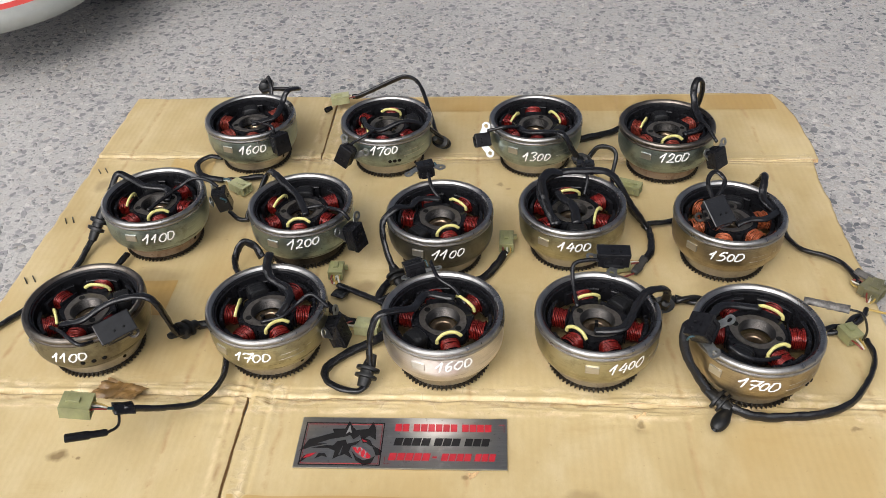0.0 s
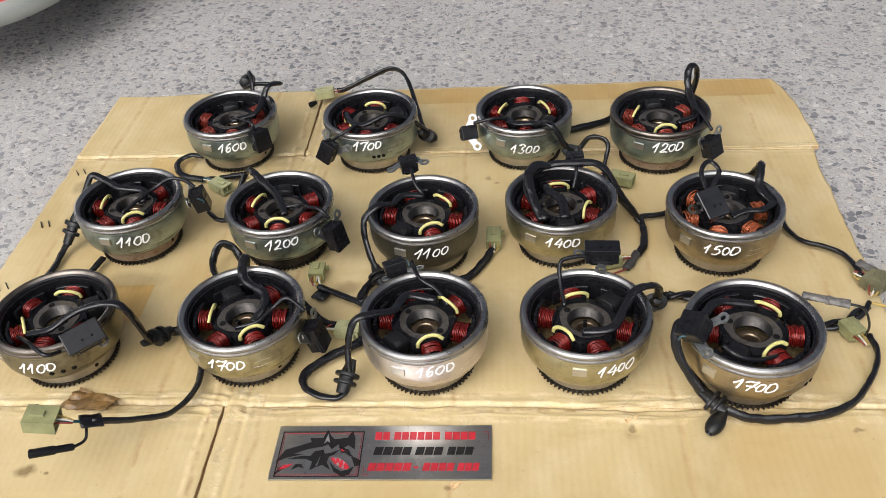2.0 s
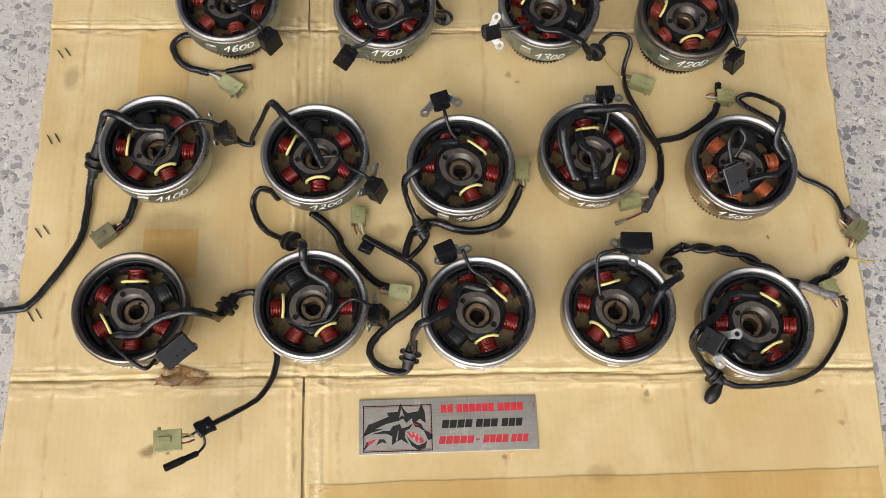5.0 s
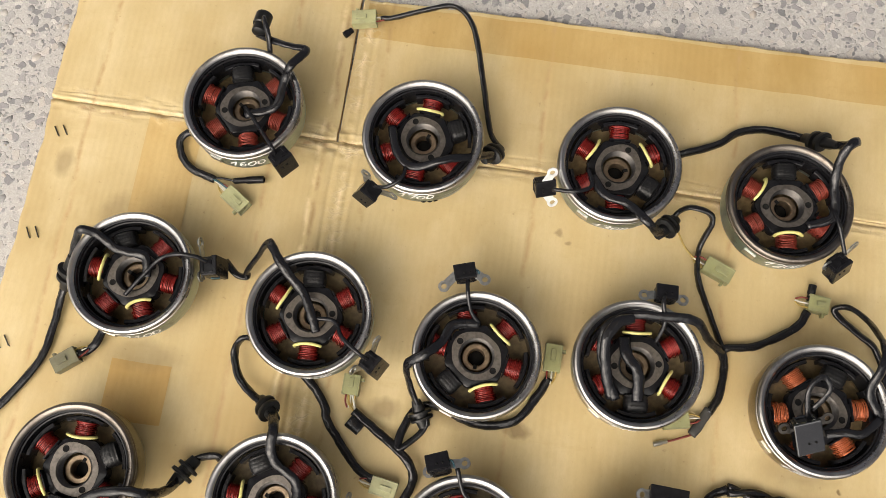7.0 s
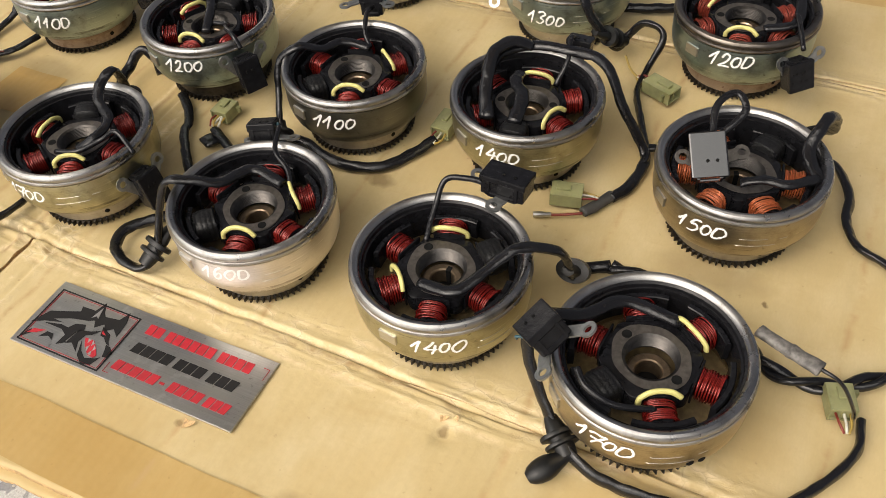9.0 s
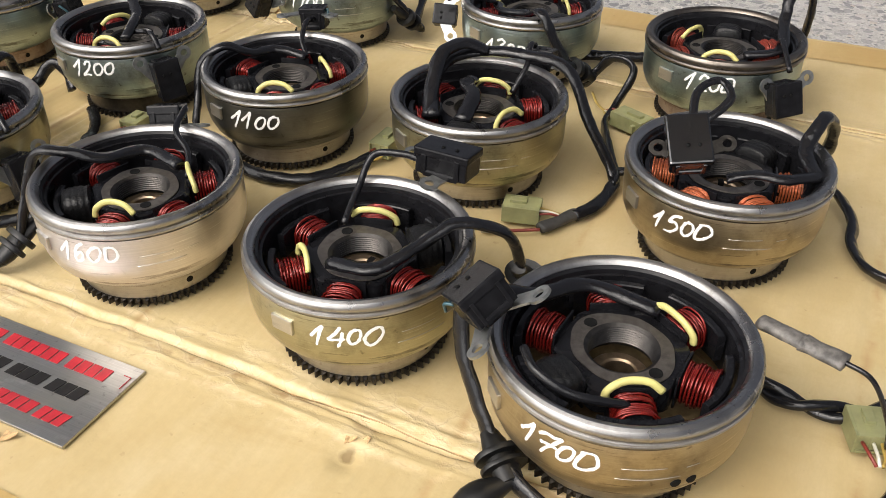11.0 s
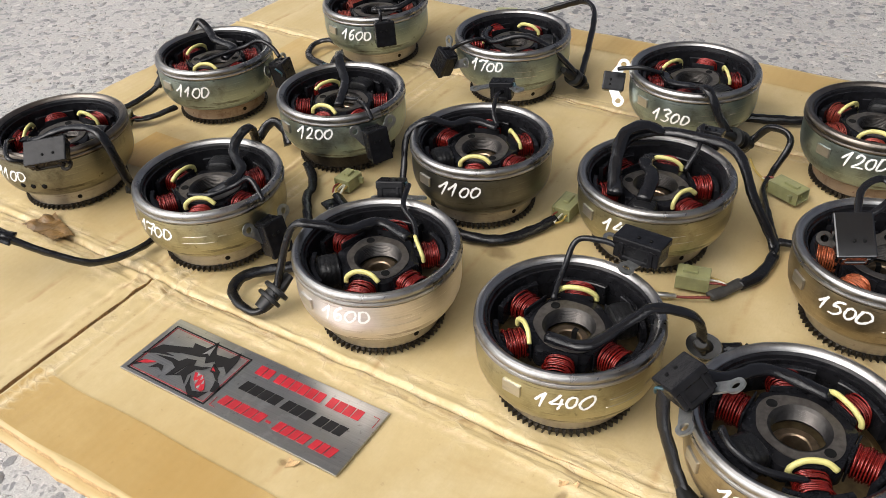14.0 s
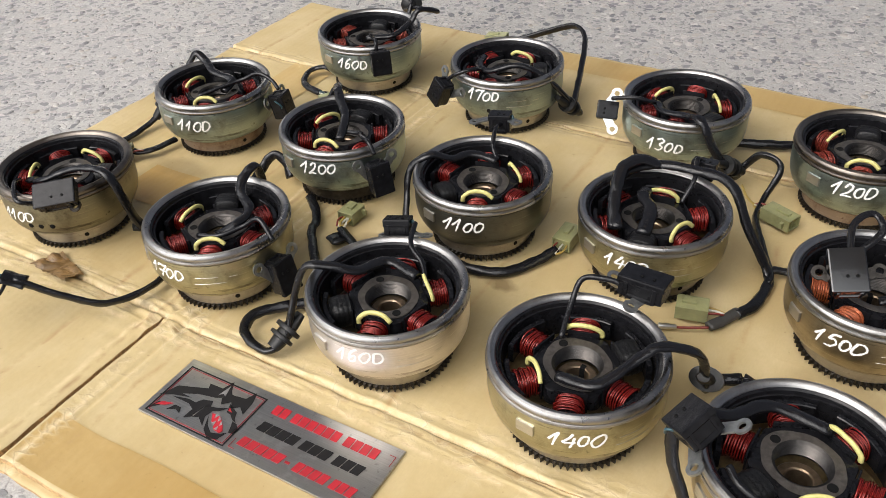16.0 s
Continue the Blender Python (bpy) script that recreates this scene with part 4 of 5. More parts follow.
def hub_mesh():
    """Steel mounting plate with two lobes and a large threaded bore."""
    bm = bmesh.new()
    n = 96
    rings = []
    profile = [("out", 0.0004, 0.0526), ("out", 0.0, 0.0530), ("in", 0.0170, 0.0530), ("in", 0.0160, 0.0524)]
    for k in range(8):
        profile += [("in", 0.0151, 0.0518 - 0.0013 * k), ("in", 0.0158, 0.0511 - 0.0013 * k)]
    profile += [("in", 0.0160, 0.0405), ("in", 0.0184, 0.0405), ("in", 0.0184, 0.0500), ("out", 0.0, 0.0515)]
    for kind, p, z in profile:
        ring = []
        for k in range(n):
            a = 2 * math.pi * k / n
            lobe = max(0.0, math.cos(2 * (a - radians(95)))) ** 1.6
            notch = max(0.0, math.cos(2 * (a - radians(5)))) ** 3
            q = p if kind == "in" else 0.0228 + 0.0026 * lobe - 0.0012 * notch - p
            ring.append(bm.verts.new((q * math.cos(a), q * math.sin(a), z)))
        rings.append(ring)
    for i, (a, b) in enumerate(zip(rings, rings[1:] + rings[:1])):
        for k in range(n):
            j = (k + 1) % n
            f = bm.faces.new((a[k], a[j], b[j], b[k]))
            f.material_index = 1 if 2 <= i < len(rings) - 2 else 0
    me = sharp(mesh_of(bm, "mounting_plate", HUB), 30)
    me.materials.append(THREAD)
    return me


def wrapped_mesh():
    """A coil bound in cloth tape: a soft barrel with overlapping turns."""
    bm = bmesh.new()
    rings = []
    for i in range(15):
        u = i / 14
        swell = 1 + 0.10 * math.sin(math.pi * u) + 0.035 * (i % 3 == 1)
        end = 0.90 if i in (0, 14) else 1.0
        ring = []
        for s in range(28):
            a = 2 * math.pi * s / 28
            c, d = math.cos(a), math.sin(a)
            q = (abs(c) ** 3.2 + abs(d) ** 3.2) ** (-1 / 3.2) * swell * end
            ring.append(bm.verts.new((-0.0078 + 0.0156 * u, 0.0100 * q * c, 0.0092 * q * d)))
        rings.append(ring)
    for a, b in zip(rings, rings[1:]):
        for s in range(28):
            bm.faces.new((a[s], a[(s + 1) % 28], b[(s + 1) % 28], b[s]))
    bm.faces.new(rings[0][::-1])
    bm.faces.new(rings[-1])
    return sharp(mesh_of(bm, "taped_coil", WRAP), 50)


def strip_mesh(seed):
    rnd = random.Random(seed)
    half, rise = rnd.uniform(0.0115, 0.0135), rnd.uniform(0.002, 0.004)
    line = glide([(0.0005, -half, -0.006), (0, -half * 0.93, -0.0015), (-0.001, -half * 0.5, rise * 0.7), (-0.0014, 0, rise), (-0.001, half * 0.55, rise * 0.7), (0, half, -0.002)], 5)
    return mesh_of(tube(line, 0.0019, 8, 0.8), "insulating_sleeve", YELLOW)


CORE_M, POLE_M, HUB_M, WRAP_M, STRIPS = core_mesh(), pole_mesh(), hub_mesh(), wrapped_mesh(), [strip_mesh(s) for s in (3, 5, 8)]
# flat black cap for the dark inside a screw opening
SCREW = mesh_of(lathe([(0.0, 0.0002), (0.0026, 0.0002), (0.0030, 0.0004), (0.0031, 0.0)], 18, False), "screw_hole_disc", SHADE_BLACK)
LEAD_COUNT = [0]


def stator(cx, cy, black, yellows, wire, label, lift=0.0):
    """A six-pole stator; black: the bearing of its taped coil, yellows: those that carry a yellow sleeve."""
    st = tagged(new("stator"), label, "stator", "stators in the flywheels")
    st.matrix_basis = pose(cx, cy, 0.0012 + lift)
    rnd = random.Random(int(cx * 1e4) + int(cy * 1e3))
    part("core", CORE_M, None, st, "black varnished core", at=pose(0, 0, 0, 0, 0, black))
    hub = part("mounting_plate", HUB_M, None, st, "grey steel mounting plate", at=pose(0, 0, 0, 0, 0, black))
    for a in (95, 275):
        part("screw_hole_disc", SCREW, None, hub, at=pose(0.0206 * math.cos(radians(a)), 0.0206 * math.sin(radians(a)), 0.0531))
    for k in range(6):
        deg = black + 60 * k
        m = pose(0, 0, 0, 0, 0, deg)
        part("pole", POLE_M, None, st, at=m)
        if k == 0:
            part("taped_coil", WRAP_M, None, st, "black taped coil", at=m @ pose(0.0352, 0, 0.0480))
            continue
        part("coil", COILS[wire.name][rnd.randrange(2)], None, st, "bright copper winding", at=m @ pose(0.0362, 0, 0.0464, rnd.choice((0, 180)), 0, 0))
        if any(abs((deg - y + 180) % 360 - 180) < 31 for y in yellows):
            part("insulating_sleeve", STRIPS[rnd.randrange(3)], None, st, "pale yellow sleeve", at=m @ pose(0.0300, 0, 0.0572))
    return st


def cable(st, points, radius=0.0045, mat=SLEEVE, name="lead", label="", flat=0.62, uneven=0.24, sides=12):
    """A lead through places in the world, hung under its stator."""
    LEAD_COUNT[0] += 1
    base = st.matrix_basis.translation
    line = glide([Vector(p) - base for p in points], 9)
    return part(name, tube(line, radius, sides, flat, uneven, LEAD_COUNT[0], twist=9.0 if uneven > 0.1 else 0), mat, st, label)


def twisted(st, points, radius=0.0033, pitch=0.056):
    """Two sleeved leads laid up round each other."""
    base = st.matrix_basis.translation
    line = glide([Vector(p) - base for p in points], 9)
    gone = 0.0
    strands = [[], []]
    for k, p in enumerate(line):
        ahead = (line[min(k + 1, len(line) - 1)] - line[max(k - 1, 0)]).normalized()
        if k:
            gone += (p - line[k - 1]).length
        side = ahead.cross(Vector((0, 0, 1))).normalized()
        a = 2 * math.pi * gone / pitch
        off = (side * math.cos(a) + Vector((0, 0, 1)) * math.sin(a) * 0.8) * radius * 0.95
        strands[0].append(p + off)
        strands[1].append(p - off)
    for k, strand in enumerate(strands):
        part("lead", tube(strand, radius, 10, 0.85, 0.2, 70 + k, twist=6.0), SLEEVE, st)


def thin(st, points, mat=SLEEVE, radius=0.0021):
    return cable(st, points, radius, mat, "pickup_lead", "thin black lead", 1.0, 0.08, 8)


def grommet(st, p, q):
    """A ribbed rubber grommet from p to q."""
    base = st.matrix_basis.translation
    a, b = Vector(p) - base, Vector(q) - base
    long = (b - a).length
    bm = lathe([(0, -0.2 * long), (0.0042, -0.18 * long), (0.0056, 0.05 * long), (0.0065, 0.2 * long), (0.0065, 0.28 * long), (0.0118, 0.3 * long), (0.0122, 0.36 * long), (0.0118, 0.42 * long), (0.0072, 0.44 * long),
                (0.0072, 0.56 * long), (0.0112, 0.58 * long), (0.0116, 0.63 * long), (0.0112, 0.68 * long), (0.0068, 0.7 * long), (0.0058, long), (0, long)], 20, False)
    bmesh.ops.scale(bm, vec=(1.0, 0.72, 1.0), verts=bm.verts)
    m = (b - a).to_track_quat("Z", "Y").to_matrix().to_4x4()
    m.translation = a
    return part("grommet", sharp(mesh_of(bm, "grommet", RUBBER), 40), None, st, "black ribbed rubber grommet", at=m)


def connector(st, p, q, mat=OLIVE, wide=0.0165, high=0.0115, wires=True, length=None):
    """A nylon plug housing from its wire end p to its mouth q, with cells, a latch and a few wires."""
    base = st.matrix_basis.translation
    a, b = Vector(p) - base, Vector(q) - base
    long = length or max(0.02, (b - a).length)
    m = frame_at((a + b) / 2, b - a, (0, 0, 1))
    bm = bmesh.new()
    t = 0.0013
    for s in (-1, 1):
        box(long, t, high, pose(0, s * (wide / 2 - t / 2), 0), 0.0003, bm)
        box(long, wide - 2 * t, t, pose(0, 0, s * (high / 2 - t / 2)), 0.0003, bm)
    box(long * 0.62, wide - 2 * t, high - 2 * t, pose(-long * 0.12, 0, 0), 0.0, bm)
    box(long * 0.9, t, high - 2 * t, pose(0, 0, 0), 0.0, bm)
    box(long * 0.45, wide * 0.3, 0.0022, pose(long * 0.1, 0, high / 2 + 0.001), 0.0005, bm)
    box(0.003, 0.004, high * 0.5, pose(long * 0.3, -wide / 2 - 0.0018, 0), 0.0005, bm)
    housing = part("connector", bm, mat, st, "olive nylon connector", False, m)
    if wires:
        for k, (dy, wm) in enumerate(((-0.005, WIRE_YELLOW), (-0.001, WIRE_WHITE), (0.004, WIRE_RED))):
            line = glide([(-long * 0.5 - 0.012, dy * 0.3, -0.001), (-long * 0.5 - 0.006, dy * 0.9, 0.0015 * (k - 1)), (-long * 0.4, dy, 0)], 4)
            part("wire", tube(line, 0.0009, 6), wm, housing)
    return housing


def bullet(st, p, q, mat=PLASTIC, radius=0.0036):
    """A single-pin insulator sleeve."""
    base = st.matrix_basis.translation
    a, b = Vector(p) - base, Vector(q) - base
    long = (b - a).length
    bm = lathe([(0, 0), (radius * 0.7, 0), (radius * 0.9, 0.05 * long), (radius * 0.9, 0.4 * long), (radius * 1.1, 0.45 * long), (radius * 1.1, 0.98 * long), (radius * 0.8, long), (radius * 0.8, 0.9 * long), (0, 0.9 * long)], 14, False)
    m = (b - a).to_track_quat("Z", "Y").to_matrix().to_4x4()
    m.translation = a
    return part("pin_sleeve", sharp(mesh_of(bm, "pin_sleeve", mat), 40), None, st, "black pin sleeve", at=m)


def boot(st, p, q, radius=0.0085):
    """A drop-shaped rubber boot with an open mouth."""
    base = st.matrix_basis.translation
    a, b = Vector(p) - base, Vector(q) - base
    long = (b - a).length
    bm = lathe([(0, 0), (0.0042, 0), (0.0040, 0.12 * long), (radius * 0.72, 0.3 * long), (radius * 0.95, 0.48 * long), (radius, 0.62 * long), (radius * 0.93, 0.78 * long),
                (radius * 0.72, 0.92 * long), (radius * 0.45, long), (radius * 0.3, 0.97 * long), (radius * 0.25, 0.8 * long), (0, 0.8 * long)], 20, False)
    bmesh.ops.scale(bm, vec=(1.0, 0.82, 1.0), verts=bm.verts)
    m = (b - a).to_track_quat("Z", "Y").to_matrix().to_4x4()
    m.translation = a
    return part("rubber_boot", sharp(mesh_of(bm, "rubber_boot", RUBBER), 50), None, st, "black drop-shaped rubber boot", at=m)


def ear_plate(long, to, ear=0.0054, thick=0.0015):
    """Two ringed ears along x with true holes, and tabs from them towards the block at to."""
    bm = bmesh.new()
    half = long / 2
    n = 20
    for s in (-1, 1):
        rows = []
        for k in range(n):
            a = 2 * math.pi * k / n
            c, d = math.cos(a), math.sin(a)
            rows.append([bm.verts.new((s * half + r * c, r * d, z)) for r, z in ((0.0027, 0), (ear, 0), (ear, thick), (0.0027, thick))])
        for k in range(n):
            a, b = rows[k], rows[(k + 1) % n]
            for q in range(4):
                bm.faces.new((a[q], b[q], b[(q + 1) % 4], a[(q + 1) % 4]))
    for s in (-1, 1):
        way = Vector((to.x + s * half * 0.35 - s * half, to.y))
        if way.length > ear:
            run = way.length - ear * 0.7
            mid = Vector((s * half, 0)) + way.normalized() * (ear * 0.7 + run / 2)
            box(run, ear * 1.55, thick * 0.92, pose(mid.x, mid.y, thick / 2, 0, 0, math.degrees(math.atan2(way.y, way.x))), 0.0002, bm)
    return bm


def pickup(st, mid, ear_a, ear_b, up=(0, 0, 1), mat=PLASTIC, bracket=ZINC, size=(0.030, 0.019, 0.017), along=None):
    """A pickup: a moulded block on a zinc bracket with two ringed ears. up: the way the bracket's flat faces; along: the block's own long way, if it differs."""
    if mat is PLASTIC:
        size = (size[0] * 0.93, size[1] * 0.88, size[2])
    base = st.matrix_basis.translation
    a, b, c = Vector(ear_a) - base, Vector(ear_b) - base, Vector(mid) - base
    m = frame_at((a + b) / 2, b - a, up)
    root = part("pickup", box(*size, None, 0.0014), mat, st, "black moulded pickup", False)
    root.matrix_basis = frame_at(c, along or b - a, up)
    inv = root.matrix_basis.inverted()
    sx, sy, sz = size
    part("bracket", ear_plate((b - a).length, m.inverted() @ c), bracket, root, "zinc plated bracket with two eyelets", False, inv @ m)
    # moulded cap with a raised border and two pips, potted foot below
    part("cap", box(sx * 1.06, sy * 1.06, sz * 0.34, pose(0, 0, sz * 0.37), 0.0011), mat, root, smooth=False)
    foot = box(sx * 0.70, sy * 1.08, sz * 0.30, pose(0, 0, -sz * 0.42), 0.0016)
    for k in (-0.32, 0.32):
        box(sx * 0.10, sy * 1.10, sz * 0.78, pose(sx * k, 0, -sz * 0.08), 0.0004, foot)
    part("foot", foot, mat, root, smooth=False)
    for x, y in ((0.22, -0.16), (-0.05, -0.16)):
        pip = lathe([(0, 0), (0.0011, 0), (0.0011, 0.0004), (0, 0.0004)], 12, False)
        part("moulding_pip", pip, SHADE_BLACK, root, at=pose(sx * x, sy * y, sz * 0.54 + 0.0001))
    if size[2] > 0.0155:
        line = glide([(sx * 0.5, 0, sz * 0.3), (sx * 0.62, -sy * 0.15, sz * 0.42), (sx * 0.66, -sy * 0.4, sz * 0.1)], 5)
        part("wire", tube(line, 0.0009, 6), WIRE_GREEN, root)
    return root


# ---- the units: a flywheel with its stator, leads and plugs ----
flywheel(-0.2435, 0.468, "1600", GREEN, RIM, NECK, -77, -109, "grey-green zinc flywheel painted 1600 with a dark ring gear", 0.046, tilt=0, holes=[(-48, 0.033, 0.0592), (-41, 0.033, 0.0592)], turn=145, scribed=False)
st = stator(-0.2435, 0.468, 105, (), COPPER_DARK, "dull red six-coil stator with looped black lead")
cable(st, [(-0.240, 0.457, 0.058), (-0.211, 0.468, 0.062), (-0.205, 0.496, 0.068), (-0.198, 0.507, 0.080), (-0.188, 0.529, 0.072), (-0.203, 0.532, 0.070), (-0.222, 0.536, 0.068), (-0.243, 0.546, 0.058)])
thin(st, [(-0.242, 0.466, 0.058), (-0.222, 0.444, 0.066), (-0.203, 0.422, 0.074), (-0.200, 0.418, 0.064)])
cable(st, [(-0.286, 0.447, 0.012), (-0.306, 0.450, 0.012), (-0.319, 0.436, 0.008), (-0.305, 0.412, 0.006), (-0.274, 0.401, 0.006)], 0.0042)
cable(st, [(-0.278, 0.402, 0.006), (-0.266, 0.396, 0.008), (-0.256, 0.388, 0.009)], 0.0011, WIRE_WHITE, "wire", "", 1.0, 0, 8)
cable(st, [(-0.278, 0.402, 0.006), (-0.268, 0.398, 0.010), (-0.254, 0.390, 0.010)], 0.0011, WIRE_GREEN, "wire", "", 1.0, 0, 8)
cable(st, [(-0.278, 0.402, 0.006), (-0.265, 0.403, 0.008), (-0.252, 0.402, 0.007)], 0.0012, SLEEVE, "wire", "", 1.0, 0, 8)
connector(st, (-0.258, 0.389, 0.009), (-0.235, 0.373, 0.009), OLIVE_PALE)
bullet(st, (-0.254, 0.402, 0.007), (-0.222, 0.408, 0.007))
pickup(st, (-0.194, 0.415, 0.054), (-0.194, 0.443, 0.056), (-0.219, 0.416, 0.056), (0.55, -0.8, 0.15), PLASTIC, ZINC, (0.022, 0.028, 0.015))
bullet(st, (-0.242, 0.544, 0.066), (-0.241, 0.568, 0.060), RUBBER, 0.008)
cable(st, [(-0.241, 0.560, 0.055), (-0.236, 0.555, 0.075), (-0.228, 0.535, 0.070), (-0.228, 0.515, 0.040)], 0.004)

flywheel(-0.0588, 0.4566, "1700", GREEN, RIM, NECK, -88, None, "silvery grey flywheel painted 1700 with three drilled marks", 0.05, tilt=2, holes=[(-82, 0.033, 0.0592), (-76, 0.033, 0.0592), (-70, 0.033, 0.0592)], turn=65, scribed=True)
st = stator(-0.0588, 0.4566, 25, (85, 205), COPPER, "red six-coil stator with a long sleeved lead")
cable(st, [(-0.091, 0.464, 0.060), (-0.081, 0.436, 0.064), (-0.062, 0.423, 0.066), (-0.031, 0.432, 0.074), (-0.003, 0.446, 0.055), (0.019, 0.471, 0.015), (0.006, 0.490, 0.012), (-0.010, 0.545, 0.026), (-0.026, 0.592, 0.042), (-0.048, 0.612, 0.045), (-0.080, 0.610, 0.034), (-0.115, 0.604, 0.020), (-0.128, 0.603, 0.018)])
thin(st, [(-0.072, 0.432, 0.058), (-0.071, 0.410, 0.072), (-0.084, 0.398, 0.070), (-0.099, 0.399, 0.060)])
grommet(st, (0.006, 0.452, 0.034), (0.018, 0.474, 0.012))
connector(st, (-0.133, 0.602, 0.018), (-0.159, 0.598, 0.016), OLIVE_PALE)
bullet(st, (-0.159, 0.591, 0.007), (-0.167, 0.583, 0.007))
pickup(st, (-0.106, 0.396, 0.046), (-0.108, 0.411, 0.063), (-0.080, 0.396, 0.050), (-0.6, -0.75, 0.3), PLASTIC, ZINC, (0.020, 0.028, 0.015))

flywheel(0.1362, 0.4536, "1300", GREEN, RIM, NECK, -90, -120, "greenish steel flywheel painted 1300 beside a bright bracket", 0.04, tilt=0, holes=(), turn=12, scribed=True)
st = stator(0.1362, 0.4536, -28, (32, 152), COPPER, "red six-coil stator with a bright zinc pickup bracket")
cable(st, [(0.111, 0.439, 0.060), (0.125, 0.421, 0.062), (0.148, 0.413, 0.066), (0.167, 0.395, 0.074), (0.181, 0.394, 0.050), (0.199, 0.409, 0.018), (0.205, 0.426, 0.020), (0.218, 0.429, 0.034), (0.238, 0.421, 0.030), (0.232, 0.395, 0.008), (0.233, 0.364, 0.008), (0.247, 0.329, 0.008), (0.254, 0.314, 0.007), (0.264, 0.290, 0.007), (0.265, 0.278, 0.006)])
thin(st, [(0.107, 0.445, 0.060), (0.111, 0.427, 0.066), (0.096, 0.417, 0.072), (0.074, 0.418, 0.066)])
grommet(st, (0.186, 0.397, 0.036), (0.204, 0.420, 0.018))
connector(st, (0.238, 0.380, 0.009), (0.265, 0.368, 0.009), OLIVE)
pickup(st, (0.067, 0.427, 0.047), (0.072, 0.437, 0.062), (0.077, 0.416, 0.034), (0.3, -0.8, 0.5), PLASTIC, ZINC_WHITE, (0.018, 0.022, 0.012))
cable(st, [(0.209, 0.409, 0.010), (0.219, 0.393, 0.008), (0.235, 0.378, 0.008)], 0.0011, WIRE_YELLOW, "wire", "yellow wire", 1.0, 0.05, 8)

flywheel(0.3015, 0.4361, "1200", GREEN, RIM_WORN, RUST, -88, -122, "grey-blue zinc flywheel painted 1200 with a rusty neck", 0.048, tilt=3, holes=(), turn=135, scribed=False)
st = stator(0.3015, 0.4361, 95, (155, 275), COPPER_DARK, "dull red six-coil stator with a tall lead loop")
cable(st, [(0.320, 0.417, 0.058), (0.343, 0.429, 0.062), (0.340, 0.460, 0.070), (0.339, 0.479, 0.086), (0.344, 0.490, 0.095), (0.353, 0.497, 0.088), (0.355, 0.505, 0.058), (0.346, 0.521, 0.018), (0.324, 0.530, 0.008), (0.290, 0.533, 0.008), (0.263, 0.526, 0.008), (0.243, 0.510, 0.008), (0.203, 0.493, 0.008), (0.182, 0.487, 0.008), (0.160, 0.478, 0.007)])
thin(st, [(0.340, 0.440, 0.060), (0.344, 0.420, 0.072), (0.355, 0.392, 0.062)])
grommet(st, (0.348, 0.512, 0.040), (0.330, 0.528, 0.012))
pickup(st, (0.355, 0.384, 0.044), (0.366, 0.405, 0.054), (0.342, 0.383, 0.052), (0.7, -0.6, 0.3), PLASTIC, ZINC, (0.022, 0.026, 0.015))

flywheel(-0.3163, 0.2814, "1100", GREEN, RIM, RUST, -71, -101, "grey-green flywheel painted 1100 with a rusty neck", 0.044, tilt=3, holes=(), turn=155, scribed=False)
st = stator(-0.3163, 0.2814, 115, (175, 295), COPPER, "red six-coil stator with its pickup hung outside")
cable(st, [(-0.301, 0.280, 0.058), (-0.306, 0.299, 0.062), (-0.333, 0.302, 0.064), (-0.354, 0.313, 0.068), (-0.368, 0.314, 0.074), (-0.377, 0.306, 0.060), (-0.389, 0.286, 0.035), (-0.397, 0.274, 0.018), (-0.403, 0.256, 0.008), (-0.405, 0.227, 0.005), (-0.412, 0.186, 0.005), (-0.453, 0.122, 0.005), (-0.476, 0.112, 0.005), (-0.515, 0.112, 0.000)])
thin(st, [(-0.318, 0.260, 0.058), (-0.305, 0.278, 0.062), (-0.289, 0.298, 0.066), (-0.271, 0.303, 0.074), (-0.255, 0.304, 0.070), (-0.245, 0.302, 0.062)])
cable(st, [(-0.350, 0.243, 0.008), (-0.353, 0.227, 0.008), (-0.357, 0.214, 0.008), (-0.365, 0.205, 0.008), (-0.371, 0.202, 0.010)], 0.0042)
grommet(st, (-0.387, 0.288, 0.040), (-0.400, 0.265, 0.012))
connector(st, (-0.371, 0.202, 0.010), (-0.391, 0.186, 0.010), OLIVE_DIRTY)
pickup(st, (-0.242, 0.300, 0.046), (-0.260, 0.322, 0.050), (-0.253, 0.289, 0.050), (0.95, 0.1, 0.2), PLASTIC, ZINC, (0.020, 0.028, 0.016))

flywheel(-0.1387, 0.2665, "1200", GREEN, RIM, GEAR, -78, -113, "grey zinc flywheel painted 1200 among black leads", 0.049, tilt=4, holes=(), turn=135, scribed=False)
st = stator(-0.1387, 0.2665, 95, (155, 275), COPPER, "red six-coil stator with a sleeved lead over the rim")
cable(st, [(-0.130, 0.250, 0.058), (-0.138, 0.268, 0.062), (-0.148, 0.285, 0.064), (-0.161, 0.297, 0.068), (-0.175, 0.312, 0.072), (-0.189, 0.329, 0.064), (-0.203, 0.320, 0.040), (-0.217, 0.306, 0.020), (-0.217, 0.302, 0.014), (-0.229, 0.303, 0.014), (-0.242, 0.315, 0.016)])
thin(st, [(-0.135, 0.263, 0.058), (-0.114, 0.262, 0.062), (-0.103, 0.247, 0.070), (-0.086, 0.235, 0.074), (-0.077, 0.231, 0.065)])
cable(st, [(-0.149, 0.217, 0.008), (-0.129, 0.200, 0.008), (-0.117, 0.184, 0.008), (-0.114, 0.174, 0.008), (-0.095, 0.151, 0.008), (-0.075, 0.131, 0.008), (-0.058, 0.124, 0.010)], 0.0042)
connector(st, (-0.061, 0.120, 0.009), (-0.036, 0.116, 0.009), OLIVE_PALE)
